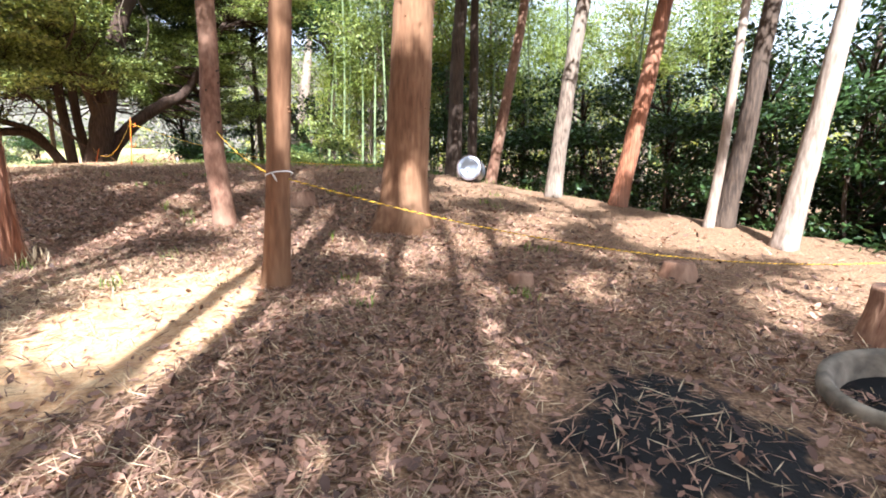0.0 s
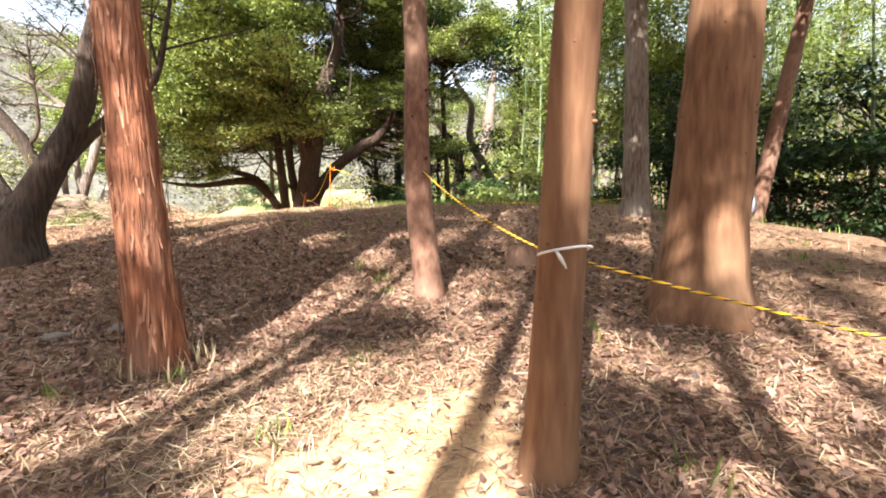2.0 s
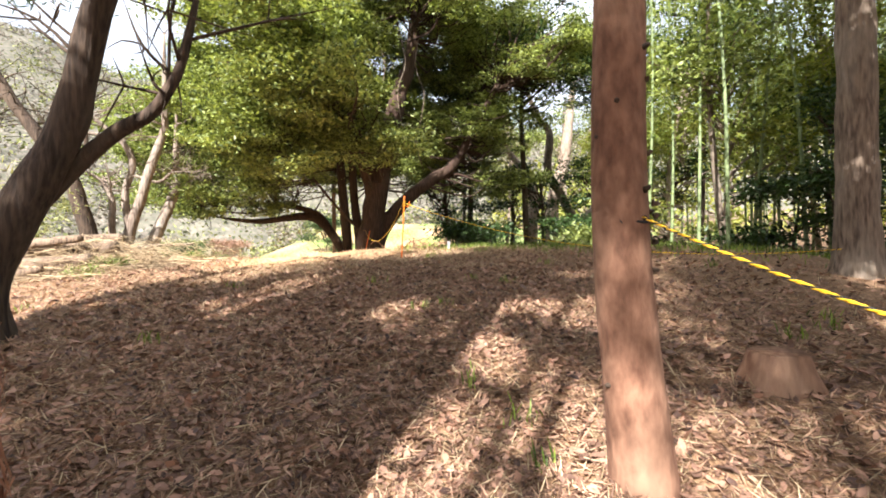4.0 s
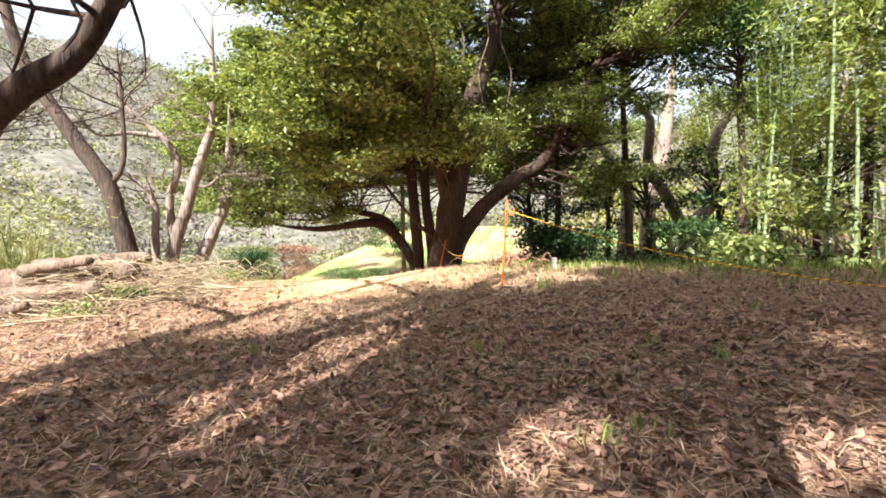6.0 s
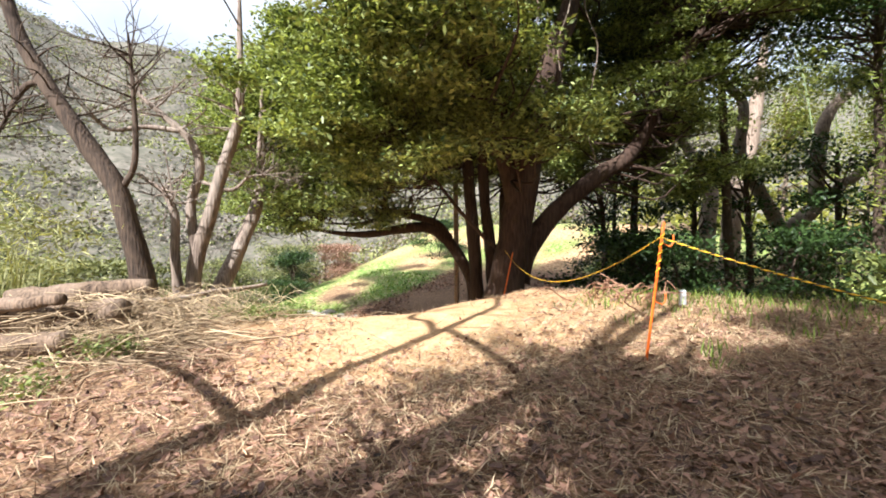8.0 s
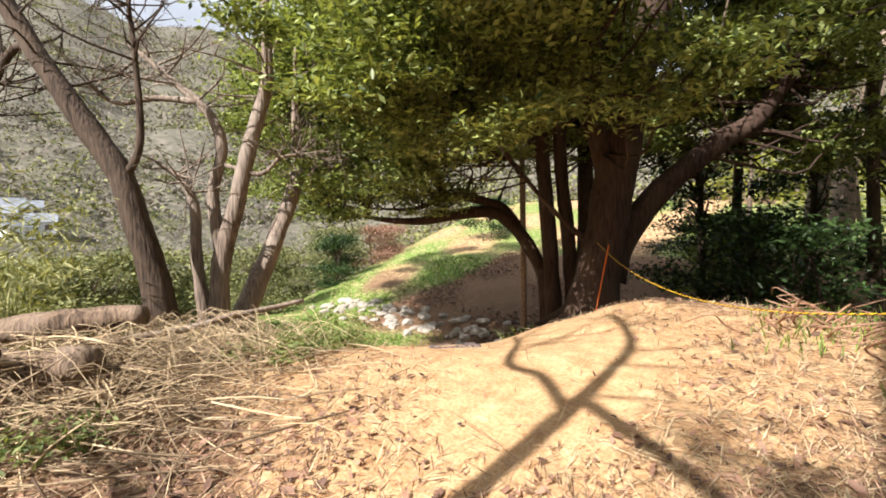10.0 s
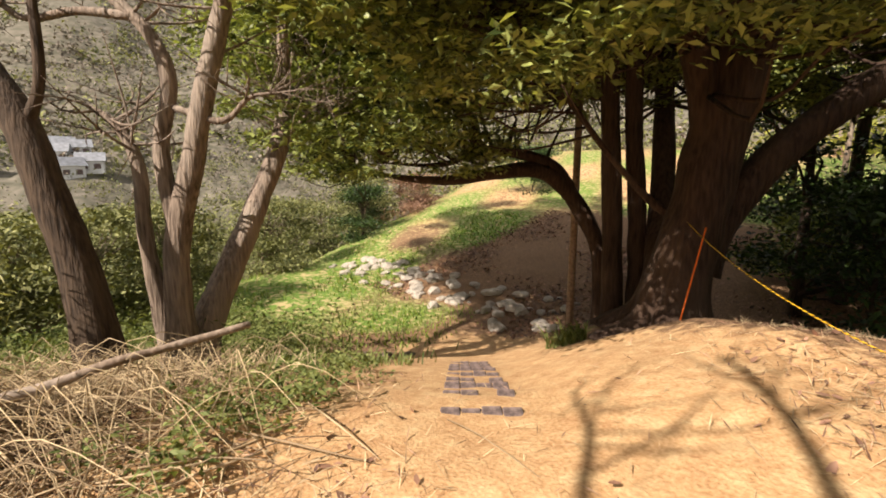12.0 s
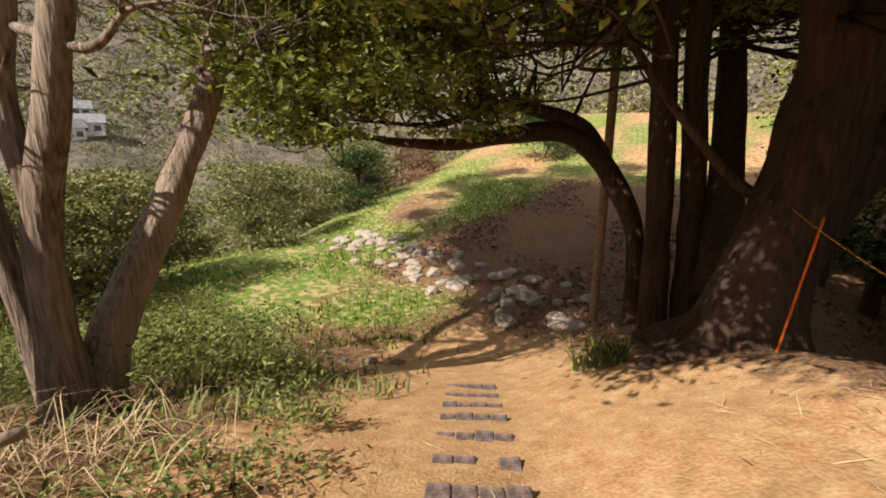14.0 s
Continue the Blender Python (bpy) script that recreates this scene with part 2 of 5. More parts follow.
def leaf_mesh(name, centres, length, width, up=0.3, droop=0.0, rng=None, spread=0.5, ovate=False):
    """Many small folded leaves, one at each centre; up: how far they lie flat; ovate: rounder, curled leaves."""
    n = len(centres)
    d = rng.normal(size=(n, 3))
    d[:, 2] = d[:, 2] * (1 - up) - droop
    d /= np.linalg.norm(d, axis=1)[:, None]
    nrm = rng.normal(size=(n, 3)) * (1 - up)
    nrm[:, 2] += up * 2
    w = np.cross(d, nrm)
    w /= np.maximum(np.linalg.norm(w, axis=1), 1e-6)[:, None]
    h = np.cross(w, d)
    size = (1 - spread / 2 + spread * rng.random(n))[:, None]
    c = np.asarray(centres, float)
    if ovate:
        curl = (rng.random((n, 1)) - 0.3) * 0.5
        fold = rng.random((n, 1)) * 0.45
        shape = ((-0.5, 0, 1), (-0.2, 0.5, 0.2), (0.2, 0.42, 0.2), (0.5, 0, 1), (0.2, -0.42, 0.2), (-0.2, -0.5, 0.2), (0.0, 0, 0))
        tri = np.array([6, 0, 1, 6, 1, 2, 6, 2, 3, 6, 3, 4, 6, 4, 5, 6, 5, 0])
    else:
        curl, fold = 0.0, 0.4
        shape = ((-0.5, 0, 0), (0, 0.5, 0), (0.5, 0, 0), (0, -0.5, 0))
        tri = np.array([0, 1, 2, 0, 2, 3])
    k = len(shape)
    v = np.empty((n, k, 3))
    for i, (a, b, e) in enumerate(shape):
        v[:, i] = c + d * length * a * size + w * width * b * size + h * size * (width * fold * abs(b) + length * curl * 0.3 * e)
    me = bpy.data.meshes.new(name)
    me.vertices.add(k * n)
    me.vertices.foreach_set("co", v.reshape(-1))
    idx = (np.arange(n) * k)[:, None] + tri[None]
    m = len(tri) // 3
    me.loops.add(3 * m * n)
    me.loops.foreach_set("vertex_index", idx.reshape(-1).astype(np.int32))
    me.polygons.add(m * n)
    me.polygons.foreach_set("loop_start", (np.arange(m * n) * 3).astype(np.int32))
    me.update(calc_edges=True)
    return me


def lobe_points(lobes, clumps, per, rng, clump=0.28, flat=0.55, hollow=0.55):
    """Leaf places in clumps over ellipsoid lobes (x, y, z, rx, ry, rz)."""
    lobes = np.array(lobes, float)
    vol = np.cbrt(lobes[:, 3] * lobes[:, 4] * lobes[:, 5]) ** 2
    pick = rng.choice(len(lobes), clumps, p=vol / vol.sum())
    d = rng.normal(size=(clumps, 3))
    d /= np.linalg.norm(d, axis=1)[:, None]
    r = hollow + (1 - hollow) * rng.random(clumps)
    c = lobes[pick, :3] + d * lobes[pick, 3:] * r[:, None]
    off = rng.normal(size=(clumps, per, 3)) * clump * (0.6 + 0.8 * rng.random((clumps, 1, 1)))
    off[..., 2] *= flat
    return (c[:, None] + off).reshape(-1, 3), c


# ---------------------------------------------------------------- ground
GRID = {}


def surf(x, y):
    """The ground sheet's own height at places near the walk."""
    n, a, b, z = GRID["n"], GRID["a"], GRID["b"], GRID["z"]
    u = (np.arcsinh((np.asarray(x, float) + 6) / a) / b + 1) * (n - 1) / 2
    v = (np.arcsinh((np.asarray(y, float) - 8) / a) / b + 1) * (n - 1) / 2
    i, j = np.clip(u.astype(int), 0, n - 2), np.clip(v.astype(int), 0, n - 2)
    f, g = u - i, v - j
    return z[j, i] * (1 - f) * (1 - g) + z[j, i + 1] * f * (1 - g) + z[j + 1, i] * (1 - f) * g + z[j + 1, i + 1] * f * g


def build_ground():
    n, a, b = 460, 3.65, 6.2
    u = np.linspace(-1, 1, n)
    gx, gy = -6 + a * np.sinh(b * u), 8 + a * np.sinh(b * u)
    x, y = np.meshgrid(gx, gy)
    z = land(x, y)
    fine = np.array([noise.noise((px * 1.1, py * 1.1, 0.0)) * 0.05 + noise.noise((px * 4.0, py * 4.0, 3.0)) * 0.022 for px, py in zip(x.ravel(), y.ravel())]).reshape(x.shape)
    far = np.clip((np.hypot(x + 10, y - 10) - 40) / 40, 0, 1)
    big = np.array([noise.fractal((px * 0.02, py * 0.02, 0.0), 1.0, 2.0, 4) if f > 0 else 0.0 for px, py, f in zip(x.ravel(), y.ravel(), far.ravel())]).reshape(x.shape)
    z = z + fine * (1 - far) + far * big * 7.0
    GRID.update(n=n, a=a, b=b, z=z)
    verts = np.stack([x, y, z], -1).reshape(-1, 3)
    i = np.arange(n * n).reshape(n, n)
    faces = np.stack([i[:-1, :-1], i[:-1, 1:], i[1:, 1:], i[1:, :-1]], -1).reshape(-1, 4)
    me = mesh_of("ground", verts, faces.tolist())
    s = -0.72 * x + 0.69 * y
    along = 0.69 * x + 0.72 * y
    soil = 0.62 * np.clip(1.35 - np.hypot((x + 11.0) / 3.0, (y - 12.8) / 2.4), 0, 1) + np.clip(1.3 - np.abs(along - 0.9) / 2.1, 0, 1) * np.clip((s - 14.2) / 2.5, 0, 1) * np.clip((25 - s) / 2, 0, 1)
    # painted sunlight: pale soil laid where the first bright sun patch falls
    soil += np.clip(1.6 - np.hypot((x + 2.2) / 0.6, (y - 3.5) / 1.4), 0, 1)
    soil += 0.75 * np.clip(1.25 - np.hypot((x + 9.7) / 1.1, (y - 11.2) / 2.0), 0, 1)
    soil += 0.55 * np.clip((y - 20.5) / 3, 0, 1) * np.clip((-x - 10) / 3, 0, 1) * (far == 0)
    soil += 0.35 * np.clip((s - 11.5) / 2, 0, 1) * np.clip((18 - s) / 2, 0, 1)
    grass = 0.72 * np.clip((s - 22.8) / 1.5, 0, 1) * np.clip((-x - 16.5) / 2, 0, 1) * np.clip((30 - y) / 4, 0.8, 1) * (0.72 + 0.28 * np.tanh(np.sin(x * 1.3) + np.cos(y * 1.1 + x * 0.6)))
    grass += 0.62 * np.clip((y - 21) / 2, 0, 1) * np.clip((-x - 7) / 2, 0, 1) * np.clip((x + 17) / 2, 0, 1)
    grass += 0.12 * np.clip((y - 21) / 3, 0, 1) * np.clip((-x - 12) / 3, 0, 1) * (far == 0)
    grass += 0.6 * np.clip((s - 19) / 2, 0, 1) * np.clip((-2.4 - along) / 1.5, 0, 1)
    around = np.arctan2(y - 2.2, x - 1.2)
    # painted shade: dark litter replaces grass and tan soil beyond the great tree
    painted_shade = np.clip((x + 21.8) / 0.8, 0, 1) * np.clip((y - 18.2) / 0.6, 0, 1) * np.clip((27.2 - y + 0.25 * (x + 21)) / 1.2, 0, 1) * np.clip((-x - 8) / 2, 0, 1)
    grass, soil = grass * (1 - 0.92 * painted_shade), soil * (1 - 0.85 * painted_shade)
    ash = np.clip(1.25 - np.hypot((x - 1.2) / 0.72, (y - 2.2) / 0.8) * (1 + 0.2 * np.sin(3 * around + 0.6) + 0.13 * np.sin(7 * around)), 0, 1)
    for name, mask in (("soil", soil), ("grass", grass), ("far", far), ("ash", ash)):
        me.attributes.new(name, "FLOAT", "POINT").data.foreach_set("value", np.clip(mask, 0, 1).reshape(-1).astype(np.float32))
    tagged(part("ground", me, MAT_GROUND), "hilltop ground of dry leaf litter, tan soil and grass", "ground", "", "structure")


build_ground()


# ---------------------------------------------------------------- trees
def trunk_line(lean, height, radius, bend=0.0, seed=0):
    rng = random.Random(seed)
    rows = []
    for i in range(9):
        f = i / 8
        h = -0.15 + f * (height + 0.15)
        rows.append((lean[0] * h + bend * math.sin(f * 3.1) + rng.uniform(-0.03, 0.03), lean[1] * h + rng.uniform(-0.03, 0.03), h, radius * (1 - 0.65 * f)))
    return rows


SUN_GAPS = (  # places on the ground where sun comes through the crowns: x, y, half width, half length
    (1.5, 4.8, 0.5, 0.4), (-1.27, 3.2, 0.24, 0.8), (0.1, 5.2, 0.25, 0.25), (-0.65, 5.3, 0.3, 0.25), (-2.45, 3.8, 0.66, 1.35), (0.5, 4.3, 0.2, 0.25), (-3.64, 4.6, 0.35, 0.22),
    (-4.5, 7.7, 0.2, 0.45), (-2.8, 9.3, 0.35, 1.2), (-2.7, 6.3, 0.25, 0.3), (-2.0, 7.0, 0.25, 0.25), (-2.45, 5.0, 0.35, 0.5), (-4.36, 5.4, 0.25, 0.3), (-7.6, 7.3, 0.4, 0.25),
    (-4.65, 8.2, 0.16, 0.7), (-3.98, 8.7, 0.16, 0.6), (-3.55, 8.8, 0.12, 0.7), (-3.4, 11.0, 0.5, 0.4), (-7.5, 8.9, 0.4, 0.3), (-9.2, 9.6, 1.2, 1.5), (-7.2, 12.2, 0.8, 0.5), (-1.85, 5.6, 0.34, 1.8), (-0.75, 9.5, 0.3, 0.9))


def shades(p):
    """For clumps at rows x, y, z of p: False where one would shade a sun gap, or a fleck of sun among the first trees."""
    gx, gy = p[:, 0].copy(), p[:, 1].copy()
    for k in range(2):
        run = (p[:, 2] - land(gx, gy)) / math.tan(radians(SUN_ELEVATION))
        gx, gy = p[:, 0] + run * math.sin(radians(SUN_TURN)), p[:, 1] + run * math.cos(radians(SUN_TURN))
    keep = np.ones(len(p), bool)
    for a, b, w, h in SUN_GAPS:
        keep &= ((gx - a) / (w + 0.1)) ** 2 + ((gy - b) / (h + 0.15)) ** 2 > 1
    fleck = np.array([noise.noise((u * 1.5, v * 0.8, 5.0)) for u, v in zip(gx, gy)])
    return keep & ((fleck < 0.06) | (gx < -4.6) | (gy > 11) | ((gx > 0.7) & (gy < 3.4)) | (gy < 2.4))


def straight_tree(at, radius, lean, mat, label, height=13.0, flare=0.35, lobes=0, rough=0.10, bend=0.0, seed=0, crown=None, leaf=None, name="tree", sides=18, crown_from=0.5, clumpy=False):
    x, y = at
    ob = thing(name, (x, y, z_at(x, y)), label, "tree", "standing trees")
    rows = trunk_line(lean, height, radius, bend, seed)
    part("trunk", mesh_of("trunk", *tube(rows, sides, 7, rough, seed, flare, lobes)), mat, ob)
    if crown:
        rng = np.random.default_rng(seed + 50)
        lobes_list = []
        for k in range(6):
            h = height * (crown_from + (1.02 - crown_from) * k / 5)
            r = crown * (1.05 - 0.75 * k / 5)
            ang = rng.random() * 6.3
            lobes_list.append((lean[0] * h + 0.4 * r * math.cos(ang), lean[1] * h + 0.4 * r * math.sin(ang), h, r, r, 0.75))
        if clumpy:
            lobes_list = []
            for k in range(11):
                h = height * (crown_from + (1 - crown_from) * rng.random())
                ang, r = rng.random() * 6.3, crown * rng.random() ** 0.6
                lobes_list.append((r * math.cos(ang), r * math.sin(ang), h, 0.46, 0.46, 0.32))
        pts, cl = lobe_points(lobes_list, int((150 if clumpy else 150) * crown), 34, rng, 0.2, 0.5, 0.2)
        full = shades(cl + np.array((x, y, z_at(x, y))))
        pts, cl = pts.reshape(len(cl), -1, 3)[full].reshape(-1, 3), cl[full]
        verts, faces = [], []
        for c in cl[::9]:
            h = max(height * crown_from * 0.9, c[2] - 0.6)
            tube([(lean[0] * h, lean[1] * h, h, 0.035), (*((c + np.array([lean[0] * h, lean[1] * h, h])) / 2 + [0, 0, 0.1]), 0.02), (*c, 0.006)], 5, 2, 0, 0, 0, 0, verts, faces)
        tagged(part("branch_mass", mesh_of("branch_mass", verts, faces), mat, ob), kind="stuff")
        part("crown", leaf_mesh("crown", pts, 0.16, 0.06, 0.35, 0.1, rng), leaf or MAT_LEAF_DARK, ob)
    return ob


def standing_trees():
    t = straight_tree
    t((-4.34, 4.53), 0.172, (-0.03, -0.02), MAT_RED_BARK, "tree with shredded red-brown bark peeling in strips", 11, 0.30, 5, 0.16, 0, 1, 2.4)
    t((-3.1, 6.6), 0.142, (-0.035, 0.02), MAT_KNOT_BARK, "slim tan tree trunk dotted with dark knots", 11, 0.25, 0, 0.08, 0, 2, 2.2)
    t((-1.54, 4.27), 0.113, (0.06, 0.0), MAT_SMOOTH_BARK, "smooth brown tree trunk with a cord round it", 11, 0.42, 0, 0.05, 0, 3, 2.2)
    t((-0.58, 6.76), 0.325, (0.07, 0.0), MAT_SMOOTH_BARK, "thick smooth brown tree trunk with flared roots", 13, 0.65, 5, 0.08, 0, 4, 3.0)
    t((-0.95, 11.9), 0.24, (0.0, 0.0), MAT_GREY_BARK, "tall grey-brown tree at the hilltop's edge", 13, 0.3, 4, 0.15, 0, 5, 2.4)
    t((0.26, 13.2), 0.22, (0.05, 0.0), MAT_DARK_BARK, "dark tall tree at the bank", 13, 0.3, 0, 0.1, 0, 6, 2.2)
    t((0.80, 13.6), 0.15, (0.02, 0.0), MAT_DARK_BARK, "slim dark tree beside a white drum", 12, 0.3, 0, 0.1, 0, 7, 1.8)
    t((1.30, 13.2), 0.16, (0.10, 0.0), MAT_KNOT_BARK, "sunlit tan tree curving from its foot", 12, 0.3, 0, 0.1, 0.35, 8, 2.0)
    t((2.40, 10.3), 0.18, (0.10, 0.0), MAT_GREY_BARK, "grey-brown tree leaning over the bank", 12, 0.3, 4, 0.12, 0.1, 9, 2.2)
    t((3.55, 9.6), 0.18, (0.15, 0.0), MAT_RED_BARK, "reddish tree leaning over the bank with stub branches", 12, 0.35, 4, 0.12, 0.15, 10, 2.2)
    t((4.55, 8.0), 0.085, (0.09, 0.0), MAT_PALE_BARK, "thin pale tree at the bank", 11, 0.2, 0, 0.06, 0, 11, 1.4)
    t((4.85, 8.1), 0.16, (0.145, 0.0), MAT_DARK_BARK, "dark leaning tree at the bank", 12, 0.3, 4, 0.12, 0, 12, 2.2)
    t((5.05, 6.85), 0.155, (0.135, 0.0), MAT_PALE_BARK, "pale sunlit tree leaning over the bank", 12, 0.3, 4, 0.10, 0.1, 13, 2.2)


def bark_strips(count, radius, lean, height, seed):
    """Loose bark strips that stand a little off a trunk."""
    rng = np.random.default_rng(seed)
    verts, faces = [], []
    for k in range(count):
        h, g = rng.uniform(0.15, height), rng.random() * 6.283
        ln, wd = rng.uniform(0.07, 0.34), rng.uniform(0.006, 0.022)
        base, curl, slip = len(verts), rng.uniform(0.1, 1.4), rng.normal() * 0.12
        for i in range(6):
            f = i / 5
            off = 0.003 + 0.03 * (abs(f - 0.45) * 1.6) ** 2 * curl
            for q in (-1, 1):
                a = g + q * wd * (0.12 + 0.88 * math.sin(3.1416 * (0.12 + 0.8 * f)) * rng.uniform(0.7, 1.1)) / radius / 2 + slip * f
                hh = h + (f - 0.5) * ln
                flare = 1 + 0.32 * math.exp(-max(hh, 0) / 0.35)
                r = radius * (1 - 0.65 * hh / 11) * flare * 1.04 + off
                verts.append((lean[0] * hh + r * math.cos(a), lean[1] * hh + r * math.sin(a), hh))
        for i in range(5):
            faces.append((base + 2 * i, base + 2 * i + 1, base + 2 * i + 3, base + 2 * i + 2))
    return mesh_of("loose_bark", verts, faces, False)


def dress_trunks():
    red = [o for o in bpy.data.objects if o.get("label", "").startswith("tree with shredded")][0]
    ob = tagged(part("loose_bark", bark_strips(560, 0.175, (-0.03, -0.02), 4.2, 9), MAT_RED_STRIP, red, "curling strips of loose red bark"), kind="stuff")
    ob.data.materials[0] = MAT_RED_STRIP
    rng = random.Random(4)
    for start, count, foot, lean, size in (("slim tan tree", 46, 0.142, (-0.035, 0.02), 1.0), ("smooth brown tree trunk", 44, 0.113, (0.06, 0.0), 0.4), ("thick smooth brown", 50, 0.325, (0.07, 0.0), 0.7)):
        tree = [o for o in bpy.data.objects if o.get("label", "").startswith(start)][0]
        tall = 13 if foot > 0.3 else 11
        for k in range(count):
            h, g = rng.uniform(0.3, 4.6), rng.uniform(0, 6.283)
            r = foot * (1 - 0.65 * h / tall)
            d = np.array((math.cos(g), math.sin(g), rng.uniform(-0.2, 0.5)))
            c = np.array((lean[0] * h, lean[1] * h, h))
            ln = rng.uniform(0.012, 0.035) * size
            wide = 0.016 * (0.4 + 0.6 * size)
            part("knot", mesh_of("knot", *tube([(*(c + d * r * 0.9), wide), (*(c + d * (r + ln * 0.6)), wide * 0.75), (*(c + d * (r + ln)), wide * 0.4)], 7, 2)), MAT_DARK_BARK if size == 1.0 else MAT_SMOOTH_BARK, tree)


standing_trees()
dress_trunks()


